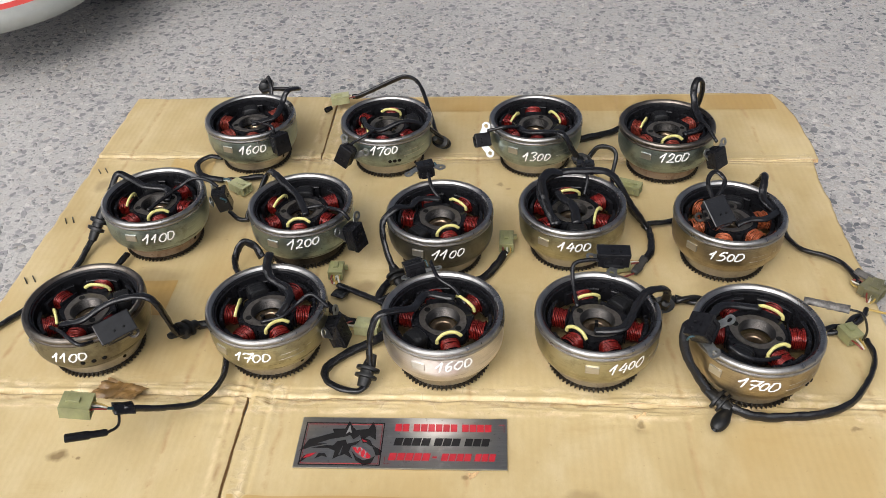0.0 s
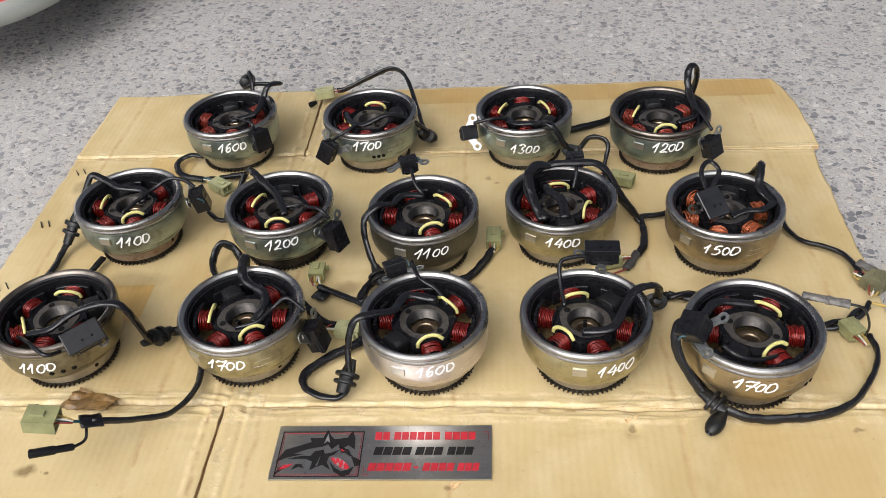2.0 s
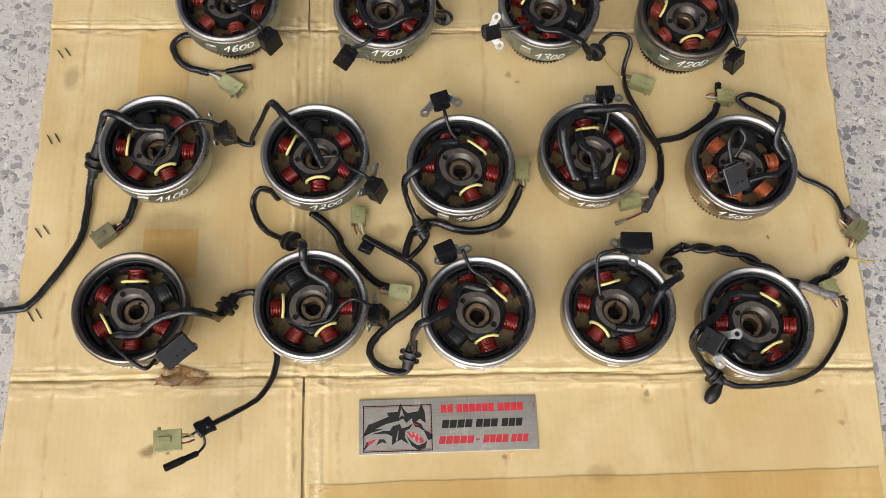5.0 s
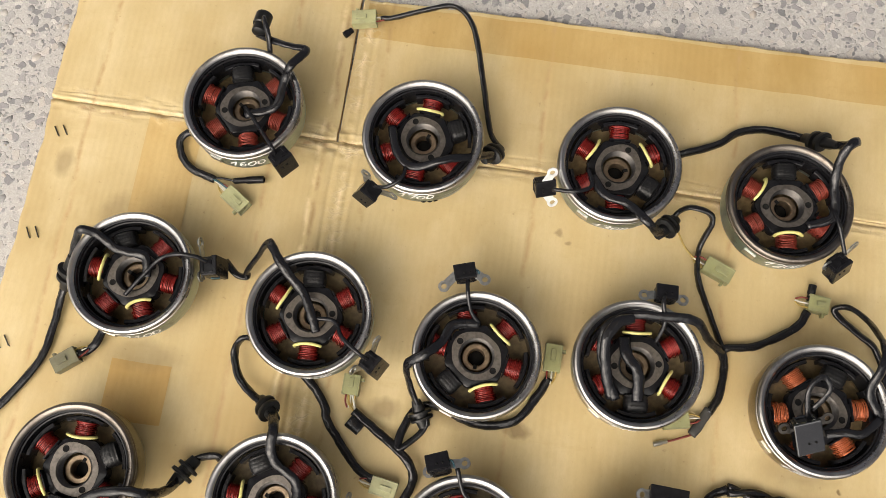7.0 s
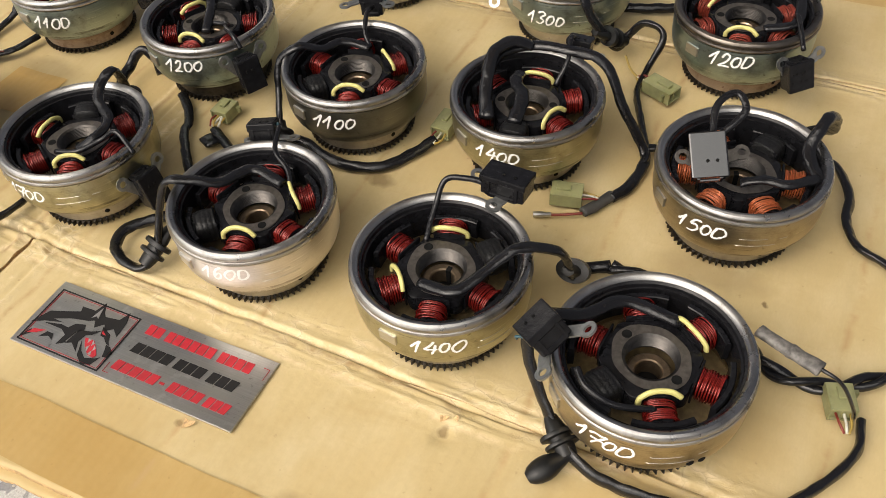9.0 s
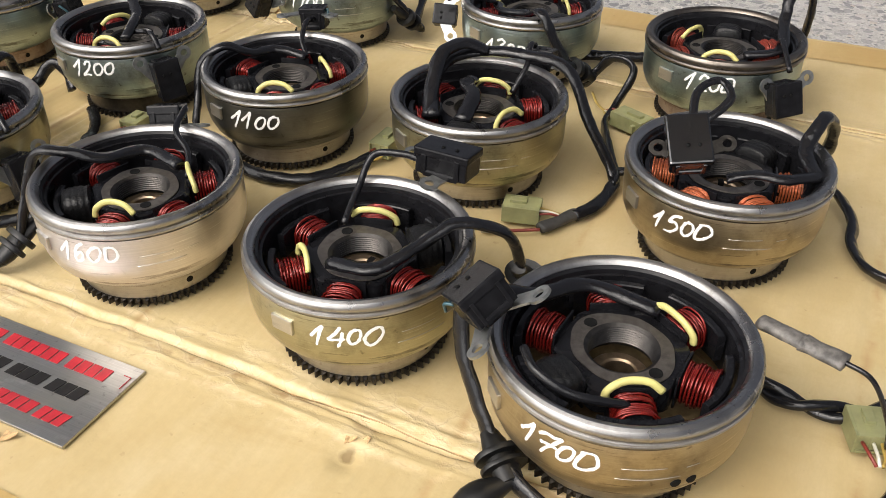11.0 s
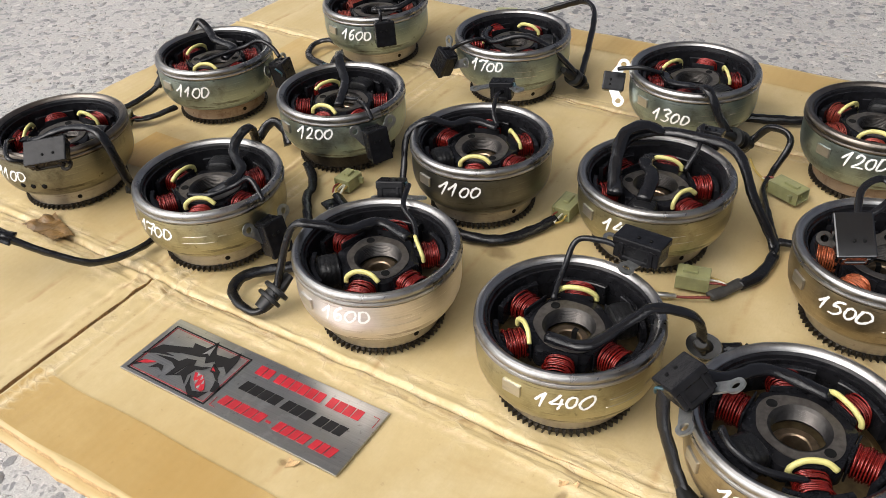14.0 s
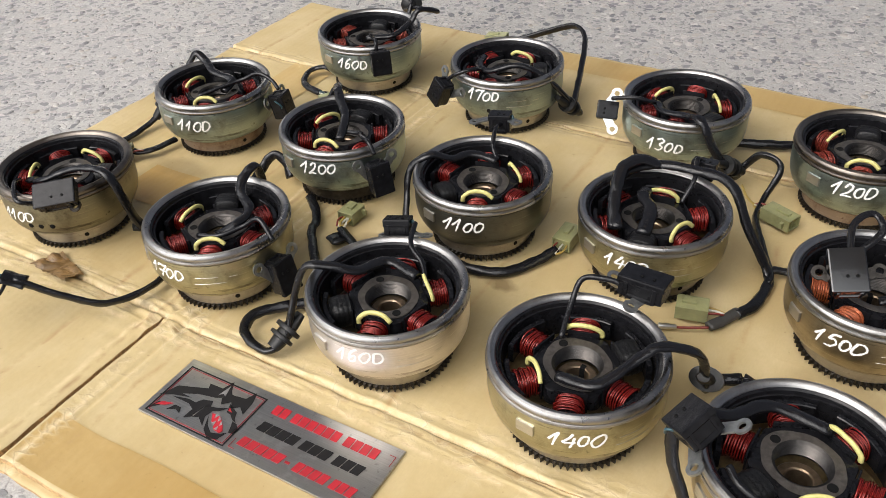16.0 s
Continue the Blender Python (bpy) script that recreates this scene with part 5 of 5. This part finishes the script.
pickup(st, (-0.073, 0.229, 0.043), (-0.073, 0.251, 0.056), (-0.090, 0.221, 0.055), (0.8, -0.55, 0.2), PLASTIC, ZINC, (0.020, 0.032, 0.015))

flywheel(0.0225, 0.2496, "1100", DARK, RIM, NECK, -78, -111, "dark grey flywheel painted 1100 in the middle row", 0.046, tilt=0, holes=(), turn=270, scribed=False)
st = stator(0.0225, 0.2496, 230, (48, -70), COPPER, "red six-coil stator with its pickup behind the rim")
cable(st, [(0.021, 0.280, 0.058), (-0.002, 0.275, 0.062), (-0.011, 0.257, 0.064), (-0.025, 0.242, 0.072), (-0.040, 0.232, 0.060), (-0.038, 0.219, 0.035), (-0.026, 0.196, 0.018), (-0.017, 0.182, 0.014), (-0.030, 0.164, 0.012), (-0.041, 0.157, 0.012), (-0.037, 0.180, 0.010), (-0.026, 0.198, 0.008), (-0.005, 0.201, 0.006), (0.016, 0.193, 0.006), (0.042, 0.190, 0.006), (0.069, 0.199, 0.006), (0.085, 0.222, 0.006), (0.096, 0.244, 0.008)])
thin(st, [(0.021, 0.280, 0.058), (0.012, 0.289, 0.066), (0.007, 0.304, 0.074), (0.005, 0.318, 0.072)])
grommet(st, (-0.028, 0.200, 0.020), (-0.018, 0.180, 0.013))
connector(st, (0.097, 0.250, 0.009), (0.0975, 0.277, 0.009), OLIVE)
pickup(st, (0.002, 0.323, 0.071), (-0.016, 0.307, 0.074), (0.021, 0.318, 0.076), (0, 0.1, 1), PLASTIC, ZINC, (0.021, 0.016, 0.016))

flywheel(0.1711, 0.2619, "1400", GOLD, RIM, NECK, -91, -125, "olive-gold flywheel painted 1400 with a coiled lead inside", 0.046, tilt=2, holes=(), turn=315, scribed=True)
st = stator(0.1711, 0.2619, 275, (95, -25), COPPER, "red six-coil stator with a folded lead lying inside")
cable(st, [(0.154, 0.227, 0.060), (0.138, 0.260, 0.066), (0.136, 0.286, 0.072), (0.154, 0.303, 0.076), (0.186, 0.306, 0.078), (0.218, 0.307, 0.072), (0.240, 0.297, 0.040), (0.261, 0.291, 0.010), (0.265, 0.278, 0.006), (0.262, 0.250, 0.006), (0.253, 0.232, 0.006)])
thin(st, [(0.186, 0.285, 0.058), (0.190, 0.301, 0.072), (0.186, 0.318, 0.080), (0.187, 0.325, 0.078)])
cable(st, [(0.156, 0.284, 0.062), (0.159, 0.269, 0.066), (0.171, 0.253, 0.066), (0.174, 0.228, 0.060)], 0.0055, name="inner_lead")
cable(st, [(0.150, 0.228, 0.058), (0.141, 0.252, 0.070), (0.137, 0.276, 0.082), (0.146, 0.294, 0.084), (0.160, 0.301, 0.078)], 0.0050, name="inner_lead")
connector(st, (0.233, 0.223, 0.009), (0.209, 0.218, 0.009), OLIVE)
pickup(st, (0.190, 0.330, 0.066), (0.171, 0.327, 0.062), (0.207, 0.327, 0.062), (0, 0.2, 1), PLASTIC, ZINC, (0.021, 0.015, 0.015))
cable(st, [(0.258, 0.292, 0.007), (0.268, 0.298, 0.008), (0.290, 0.302, 0.008), (0.316, 0.316, 0.008), (0.334, 0.330, 0.009), (0.342, 0.345, 0.009)], 0.004)
connector(st, (0.343, 0.354, 0.009), (0.360, 0.352, 0.009), OLIVE)
bullet(st, (0.344, 0.356, 0.008), (0.347, 0.373, 0.008))
cable(st, [(0.253, 0.236, 0.006), (0.246, 0.222, 0.006), (0.238, 0.209, 0.006)], 0.0048, SLEEVE_DUSTY, "sheath")
cable(st, [(0.238, 0.209, 0.005), (0.222, 0.202, 0.004), (0.208, 0.197, 0.004)], 0.0011, WIRE_RED, "wire", "", 1.0, 0, 6)
bullet(st, (0.216, 0.200, 0.004), (0.203, 0.195, 0.004), TAG, 0.0022)

flywheel(0.3403, 0.2432, "1500", BRONZE, RIM, NECK, -103, -140, "brownish gold flywheel painted 1500 with stained neck", 0.046, tilt=2, holes=(), turn=110, scribed=True)
st = stator(0.3403, 0.2432, 70, (), COPPER_ORANGE, "orange copper stator with its pickup lying on top")
cable(st, [(0.392, 0.245, 0.060), (0.380, 0.265, 0.066), (0.385, 0.287, 0.078), (0.391, 0.308, 0.068), (0.392, 0.335, 0.036), (0.380, 0.352, 0.018), (0.368, 0.351, 0.011), (0.373, 0.343, 0.010), (0.390, 0.328, 0.014), (0.405, 0.317, 0.014), (0.417, 0.295, 0.010), (0.419, 0.270, 0.008), (0.430, 0.247, 0.008), (0.451, 0.236, 0.008), (0.466, 0.222, 0.008), (0.472, 0.201, 0.008), (0.474, 0.188, 0.008)])
cable(st, [(0.343, 0.222, 0.062), (0.358, 0.226, 0.066), (0.374, 0.227, 0.066), (0.390, 0.242, 0.064)], 0.004, name="inner_lead")
cable(st, [(0.318, 0.232, 0.084), (0.314, 0.255, 0.096), (0.324, 0.268, 0.100), (0.333, 0.258, 0.094), (0.322, 0.240, 0.084)], 0.0026, name="inner_lead")
connector(st, (0.474, 0.184, 0.009), (0.489, 0.167, 0.009), OLIVE_DIRTY)
pickup(st, (0.319, 0.218, 0.081), (0.302, 0.222, 0.072), (0.338, 0.236, 0.076), (-0.2, -0.62, 0.76), PLASTIC_GREY, GEAR, (0.023, 0.030, 0.013))

flywheel(-0.3282, 0.0954, "1100", GRIMY, RIM_WORN, NECK, -89, -132, "oily dark flywheel painted 1100 with three drilled holes", 0.043, tilt=2, holes=[(-78, 0.034, 0.0593), (-68, 0.034, 0.0593), (-58, 0.034, 0.0593)], turn=70, scribed=False)
st = stator(-0.3282, 0.0954, 30, (90, 210), COPPER, "red six-coil stator with its pickup over the near rim")
cable(st, [(-0.344, 0.068, 0.058), (-0.318, 0.066, 0.066), (-0.296, 0.079, 0.075), (-0.270, 0.085, 0.080), (-0.252, 0.085, 0.076), (-0.245, 0.087, 0.052), (-0.243, 0.093, 0.026), (-0.241, 0.104, 0.014), (-0.234, 0.117, 0.010), (-0.220, 0.123, 0.007), (-0.209, 0.121, 0.006), (-0.194, 0.093, 0.008), (-0.184, 0.045, 0.010), (-0.198, 0.009, 0.013), (-0.223, -0.011, 0.027), (-0.250, -0.028, 0.045)])
thin(st, [(-0.352, 0.064, 0.058), (-0.330, 0.045, 0.070), (-0.308, 0.030, 0.068), (-0.299, 0.040, 0.062)])
grommet(st, (-0.246, 0.094, 0.020), (-0.231, 0.119, 0.012))
connector(st, (-0.268, -0.041, 0.062), (-0.294, -0.043, 0.067), OLIVE, 0.020, 0.0135)
bullet(st, (-0.256, -0.053, 0.042), (-0.287, -0.068, 0.051))
pickup(st, (-0.276, 0.047, 0.073), (-0.290, 0.046, 0.063), (-0.262, 0.052, 0.063), (0.2, -0.6, 0.8), PLASTIC, GEAR, (0.036, 0.024, 0.012), (0.78, 0.6, 0.1))
cable(st, [(-0.243, -0.023, 0.041), (-0.257, -0.032, 0.049)], 0.008, SLEEVE, "tape_flag", "black tape flag", 0.35, 0.2)
cable(st, [(-0.253, -0.030, 0.047), (-0.250, -0.044, 0.041), (-0.257, -0.054, 0.042)], 0.0014, SLEEVE, "wire", "", 1.0, 0, 8)
cable(st, [(-0.254, -0.030, 0.047), (-0.262, -0.037, 0.056), (-0.272, -0.041, 0.063)], 0.0014, WIRE_GREEN, "wire", "", 1.0, 0, 8)

flywheel(-0.1416, 0.0942, "1700", GOLD, RIM, NECK, -94, -127, "olive-gold flywheel painted 1700 near the carton fold", 0.045, tilt=0, holes=(), turn=160, scribed=True)
st = stator(-0.1416, 0.0942, 120, (180, 300), COPPER, "red six-coil stator with a grommet behind it")
cable(st, [(-0.128, 0.080, 0.058), (-0.121, 0.094, 0.062), (-0.123, 0.113, 0.064), (-0.143, 0.127, 0.068), (-0.149, 0.140, 0.074), (-0.150, 0.158, 0.074), (-0.166, 0.175, 0.030), (-0.192, 0.189, 0.014), (-0.207, 0.204, 0.014), (-0.214, 0.226, 0.016), (-0.206, 0.238, 0.028), (-0.194, 0.239, 0.022), (-0.185, 0.233, 0.010)])
thin(st, [(-0.143, 0.072, 0.058), (-0.122, 0.076, 0.062), (-0.109, 0.091, 0.066), (-0.095, 0.095, 0.074), (-0.079, 0.090, 0.062)])
grommet(st, (-0.158, 0.168, 0.042), (-0.180, 0.183, 0.016))
pickup(st, (-0.073, 0.087, 0.032), (-0.077, 0.106, 0.044), (-0.083, 0.072, 0.044), (0.85, -0.4, 0.25), PLASTIC, ZINC, (0.020, 0.032, 0.015))

flywheel(0.034, 0.0817, "1600", SILVER, RIM, NECK, -77, -110, "bright silver flywheel painted 1600 behind the name plate", 0.048, tilt=3, holes=(), turn=265, scribed=True)
st = stator(0.034, 0.0817, 225, (45, -75), COPPER, "red six-coil stator with a lead looped on cardboard")
cable(st, [(0.045, 0.105, 0.060), (0.017, 0.109, 0.062), (0.006, 0.085, 0.066), (-0.010, 0.074, 0.072), (-0.028, 0.067, 0.070), (-0.036, 0.058, 0.045), (-0.037, 0.042, 0.016), (-0.044, 0.030, 0.009), (-0.061, 0.030, 0.009), (-0.078, 0.040, 0.009), (-0.083, 0.054, 0.009), (-0.076, 0.068, 0.009), (-0.058, 0.084, 0.009), (-0.033, 0.103, 0.009), (-0.022, 0.126, 0.009), (-0.026, 0.142, 0.012), (-0.041, 0.155, 0.012), (-0.069, 0.173, 0.010), (-0.089, 0.185, 0.009)])
thin(st, [(0.056, 0.099, 0.058), (0.044, 0.115, 0.064), (0.028, 0.125, 0.070), (0.019, 0.146, 0.074)])
grommet(st, (-0.036, 0.056, 0.024), (-0.043, 0.032, 0.011))
cable(st, [(-0.088, 0.184, 0.009), (-0.094, 0.191, 0.010), (-0.097, 0.202, 0.009)], 0.0011, WIRE_YELLOW, "wire", "", 1.0, 0, 8)
cable(st, [(-0.087, 0.184, 0.009), (-0.090, 0.193, 0.008), (-0.093, 0.202, 0.009)], 0.0011, WIRE_WHITE, "wire", "", 1.0, 0, 8)
cable(st, [(-0.092, 0.177, 0.006), (-0.079, 0.169, 0.008)], 0.0075, SLEEVE, "tape_flag", "black tape flag", 0.3, 0.2)
connector(st, (-0.095, 0.200, 0.009), (-0.095, 0.220, 0.009), OLIVE)
pickup(st, (0.002, 0.147, 0.062), (-0.006, 0.139, 0.058), (0.025, 0.151, 0.060), (-0.2, 0.3, 1), PLASTIC, ZINC, (0.022, 0.017, 0.018))

flywheel(0.1831, 0.0806, "1400", GOLD, RIM, NECK, -67, -99, "olive-gold flywheel painted 1400 with filed pad", 0.046, tilt=4, holes=(), turn=85, scribed=True)
st = stator(0.1831, 0.0806, 45, (105, 225), COPPER, "red six-coil stator with a pickup behind the rim")
cable(st, [(0.178, 0.059, 0.060), (0.204, 0.059, 0.064), (0.218, 0.082, 0.068), (0.231, 0.099, 0.074), (0.252, 0.114, 0.064), (0.256, 0.127, 0.035), (0.255, 0.137, 0.014), (0.258, 0.153, 0.008), (0.275, 0.163, 0.008)])
thin(st, [(0.165, 0.095, 0.058), (0.162, 0.117, 0.068), (0.163, 0.133, 0.080), (0.178, 0.138, 0.082), (0.191, 0.140, 0.080)])
grommet(st, (0.256, 0.126, 0.034), (0.256, 0.148, 0.012))
pickup(st, (0.203, 0.146, 0.080), (0.181, 0.147, 0.078), (0.200, 0.128, 0.073), (0.1, 0.1, 1), PLASTIC, ZINC, (0.034, 0.021, 0.015), (1, -0.05, 0))
twisted(st, [(0.275, 0.163, 0.008), (0.301, 0.161, 0.008), (0.330, 0.157, 0.008), (0.358, 0.144, 0.008), (0.376, 0.132, 0.008), (0.397, 0.117, 0.008), (0.423, 0.116, 0.008), (0.448, 0.129, 0.008), (0.466, 0.144, 0.008)])
connector(st, (0.478, 0.168, 0.009), (0.490, 0.190, 0.009), OLIVE_DIRTY)
cable(st, [(0.466, 0.146, 0.010), (0.482, 0.142, 0.008), (0.50, 0.141, 0.004)], 0.0013, WIRE_YELLOW, "wire", "", 1.0, 0, 8)
cable(st, [(0.474, 0.205, 0.012), (0.486, 0.19, 0.012)], 0.0048, SLEEVE_GREY, "sheath", "dusty grey sheath")

flywheel(0.3284, 0.0619, "1700", BRONZE, RIM, NECK, -99, -138, "brownish gold flywheel painted 1700 circled by its lead", 0.046, tilt=-4, holes=[(-50, 0.034, 0.0593), (-43, 0.034, 0.0593)], turn=275, scribed=True)
st = stator(0.3284, 0.0619, 235, (55, -65), COPPER, "red six-coil stator with its pickup on the rim", 0.0035)
cable(st, [(0.338, 0.091, 0.060), (0.303, 0.091, 0.064), (0.285, 0.069, 0.068), (0.260, 0.051, 0.074), (0.261, 0.039, 0.050), (0.282, 0.023, 0.018), (0.298, 0.009, 0.014), (0.314, 0.002, 0.011), (0.330, 0.001, 0.008), (0.356, 0.002, 0.008), (0.385, 0.006, 0.008), (0.415, 0.021, 0.008), (0.442, 0.055, 0.008), (0.453, 0.080, 0.008), (0.452, 0.100, 0.009)])
thin(st, [(0.341, 0.028, 0.058), (0.320, 0.018, 0.064), (0.303, 0.019, 0.070), (0.294, 0.028, 0.072)])
grommet(st, (0.284, 0.021, 0.018), (0.300, 0.006, 0.013))
connector(st, (0.441, 0.100, 0.010), (0.435, 0.117, 0.010), OLIVE)
pickup(st, (0.270, 0.037, 0.085), (0.295, 0.043, 0.089), (0.279, 0.016, 0.074), (-0.5, 0.1, 1), PLASTIC, ZINC, (0.024, 0.024, 0.016))
boot(st, (0.300, 0.008, 0.013), (0.282, -0.015, 0.009), 0.0078)
cable(st, [(0.381, 0.102, 0.061), (0.399, 0.093, 0.063), (0.401, 0.092, 0.063), (0.418, 0.085, 0.064)], 0.0046, SLEEVE_GREY, "sheath", "dusty grey sheath")
cable(st, [(0.416, 0.086, 0.064), (0.430, 0.083, 0.060), (0.442, 0.088, 0.035), (0.447, 0.098, 0.012)], 0.0012, SLEEVE, "wire", "", 1.0, 0, 8)


# ---- engraved name plate ----
name_plate = tagged(new("name_plate"), "brushed steel plate with red and black print lying on cardboard", "sign")
name_plate.matrix_basis = pose(0, -0.0287, 0.0006, 0, 0, 0)
part("plate", box(0.192, 0.058, 0.0018, pose(0, 0, 0.0014), 0.0003), PLATE, name_plate, smooth=False)


def ink(name, outline, mat, label="", z=0.0024):
    bm = plate_shape(outline, 0.00025)
    bmesh.ops.translate(bm, vec=(0, 0, z), verts=bm.verts)
    bmesh.ops.triangulate(bm, faces=[f for f in bm.faces if len(f.verts) > 4])
    return part(name, bm, mat, name_plate, label, False)


def bar(x0, x1, y0, y1, mat, lean=0.0):
    s = (y1 - y0) * lean
    ink("print_bar", [(x0, y0), (x1, y0), (x1 + s, y1), (x0 + s, y1)], mat)


def frame_lines(x0, x1, y0, y1, w, mat):
    for q in ((x0, x1, y0, y0 + w), (x0, x1, y1 - w, y1), (x0, x0 + w, y0 + w, y1 - w), (x1 - w, x1, y0 + w, y1 - w)):
        bar(*q, mat)


frame_lines(-0.0915, -0.0175, -0.0265, 0.0225, 0.0011, INK_BLACK)
frame_lines(-0.0897, -0.0193, -0.0247, 0.0207, 0.0004, INK_RED)
# jagged black, red and bare-metal emblem inside the frame
ink("emblem", [(-0.0928, -0.011), (-0.0859, 0.0024), (-0.0751, 0.0063), (-0.064, 0.0106), (-0.066, 0.0149), (-0.0542, 0.0154), (-0.0512, 0.0244), (-0.0467, 0.0167), (-0.0435, 0.0136), (-0.0322, 0.0154), (-0.0285, 0.0236), (-0.0252, 0.0149), (-0.0242, 0.0024), (-0.0306, 0.0072), (-0.0357, 0.0033), (-0.0397, 0.008), (-0.0449, 0.0029), (-0.0487, 0.008), (-0.0529, 0.0059), (-0.0663, 0.0029), (-0.0786, -0.0023), (-0.069, -0.0023), (-0.0834, -0.0062)], INK_BLACK)
ink("emblem", [(-0.0829, -0.0075), (-0.0691, -0.0041), (-0.0628, -0.0045), (-0.0597, 0.0003), (-0.0521, 0.0024), (-0.0501, -0.0023), (-0.0542, -0.0049), (-0.0566, -0.0153), (-0.0527, -0.014), (-0.0611, -0.0196), (-0.0603, -0.0105), (-0.0665, -0.0075)], INK_BLACK)
ink("emblem", [(-0.0534, -0.0032), (-0.0445, -0.001), (-0.0377, 0.0024), (-0.0421, -0.0032), (-0.046, -0.0049), (-0.0473, -0.0114), (-0.0429, -0.0192), (-0.051, -0.014), (-0.0551, -0.0161)], INK_BLACK)
ink("emblem", [(-0.0922, -0.0261), (-0.0876, -0.0157), (-0.0828, -0.0161), (-0.0883, -0.0218)], INK_BLACK)
ink("emblem", [(-0.0776, -0.0192), (-0.0745, -0.0131), (-0.0691, -0.0131), (-0.0663, -0.0179), (-0.0713, -0.0161)], INK_BLACK)
ink("emblem", [(-0.0391, 0.0063), (-0.0293, 0.002), (-0.0267, -0.0032), (-0.0233, -0.0062), (-0.0276, -0.0049), (-0.0324, -0.0015), (-0.0359, -0.001)], INK_BLACK)
ink("emblem", [(-0.0265, -0.0058), (-0.0219, -0.0066), (-0.0171, -0.0105), (-0.0184, -0.0148), (-0.0224, -0.0153), (-0.0243, -0.0101)], INK_BLACK)
ink("emblem", [(-0.0454, -0.0097), (-0.0399, -0.0166), (-0.0333, -0.0209), (-0.0268, -0.0187), (-0.023, -0.0161), (-0.0256, -0.0239), (-0.0324, -0.0261), (-0.04, -0.0209)], INK_BLACK)
ink("emblem", [(-0.0445, -0.0066), (-0.0363, -0.0066), (-0.0306, -0.0114), (-0.0267, -0.0161), (-0.0278, -0.0187), (-0.0333, -0.0179), (-0.0404, -0.0123)], INK_RED, z=0.0026)
ink("emblem", [(-0.0883, -0.0196), (-0.0854, -0.0148), (-0.0766, -0.0127), (-0.0817, -0.017)], INK_RED, z=0.0026)
ink("emblem", [(-0.0371, 0.0033), (-0.0319, 0.0003), (-0.0357, 0.0003)], INK_RED, z=0.0026)
ink("emblem", [(-0.0526, 0.0089), (-0.0502, 0.0197), (-0.0472, 0.0098), (-0.0499, 0.0115)], INK_GREY, z=0.0027)
ink("emblem", [(-0.0414, -0.0062), (-0.0396, -0.0101), (-0.0386, -0.0066)], INK_GREY, z=0.0028)
ink("emblem", [(-0.0373, -0.0066), (-0.0354, -0.0114), (-0.0344, -0.0084)], INK_GREY, z=0.0028)
ink("emblem", [(-0.0332, -0.0097), (-0.032, -0.014), (-0.0306, -0.0118)], INK_GREY, z=0.0028)
ink("emblem", [(-0.0385, -0.0135), (-0.0368, -0.011), (-0.0355, -0.0161)], INK_GREY, z=0.0028)
ink("emblem", [(-0.0334, -0.0174), (-0.0324, -0.014), (-0.0306, -0.0179)], INK_GREY, z=0.0028)
# thin red corner ticks beside the print
for x0, x1, y0, y1 in ((-0.0142, -0.0138, -0.0245, -0.0165), (-0.0138, -0.0090, -0.0245, -0.0241), (0.0930, 0.0934, 0.0125, 0.0215), (0.0885, 0.0930, 0.0211, 0.0215)):
    bar(x0, x1, y0, y1, INK_RED)
# three lines of print, as plain blocks
def print_line(words, y0, y1, mat, lean, gap=0.0009):
    for x0, x1, count in words:
        w = (x1 - x0 + gap) / count
        for k in range(count):
            bar(x0 + k * w, x0 + (k + 1) * w - gap, y0, y1, mat, lean)


print_line(((-0.0075, 0.0055, 2), (0.0095, 0.0500, 6), (0.0545, 0.0815, 4)), 0.0130, 0.0215, INK_RED, 0.0)
print_line(((-0.0075, 0.0250, 4), (0.0292, 0.0525, 3), (0.0570, 0.0790, 3)), -0.0035, 0.0050, INK_BLACK, 0.18)
print_line(((-0.0110, 0.0260, 5), (0.0365, 0.0630, 4), (0.0665, 0.0845, 3)), -0.0202, -0.0122, INK_RED, 0.18)
bar(0.0290, 0.0330, -0.0174, -0.0156, INK_RED)


# ---- parked scooter at the far side: only its lower fairing and a tyre come into view ----
scooter = tagged(new("parked_scooter"), "silver scooter fairing with red and white decal over concrete", "scooter")
scooter.matrix_basis = pose(-0.645, 0.759, GROUND_Z, 0, 0, 53)


def fairing(rows_yz, mat, name, label):
    """A strip of bodywork, bowed round the scooter's nose."""
    bm = bmesh.new()
    rows = []
    for y, z in rows_yz:
        rows.append([bm.verts.new((0.30 * (k / 14 - 1), y + 2.2 * (0.30 * (k / 14 - 1)) ** 2, z + 0.009 + 0.02 * (k / 14 - 1) ** 2)) for k in range(29)])
    for a, b in zip(rows, rows[1:]):
        for k in range(28):
            bm.faces.new((a[k], a[k + 1], b[k + 1], b[k]))
    return part(name, bm, mat, scooter, label)


fairing([(0.12, 0.094), (0.03, 0.080), (0.004, 0.079), (-0.006, 0.084), (-0.010, 0.094), (-0.009, 0.104), (-0.002, 0.111), (0.008, 0.114)], BODYWORK, "lower_fairing", "silver painted fairing edge")
fairing([(0.008, 0.114), (0.016, 0.116), (0.022, 0.118)], BODY_RED, "decal", "red decal")
fairing([(0.022, 0.118), (0.05, 0.130), (0.09, 0.18), (0.13, 0.28), (0.18, 0.38), (0.32, 0.40), (0.42, 0.3), (0.42, 0.12), (0.12, 0.094)], BODY_WHITE, "side_panel", "white panel")
bm = lathe([(0.15, -0.03), (0.20, -0.04), (0.225, -0.025), (0.23, 0.0), (0.225, 0.025), (0.20, 0.04), (0.15, 0.03)], 48)
part("tyre", bm, TYRE, scooter, "black tyre", at=pose(0.245, 0.19, 0.232, 0, 90, 40))
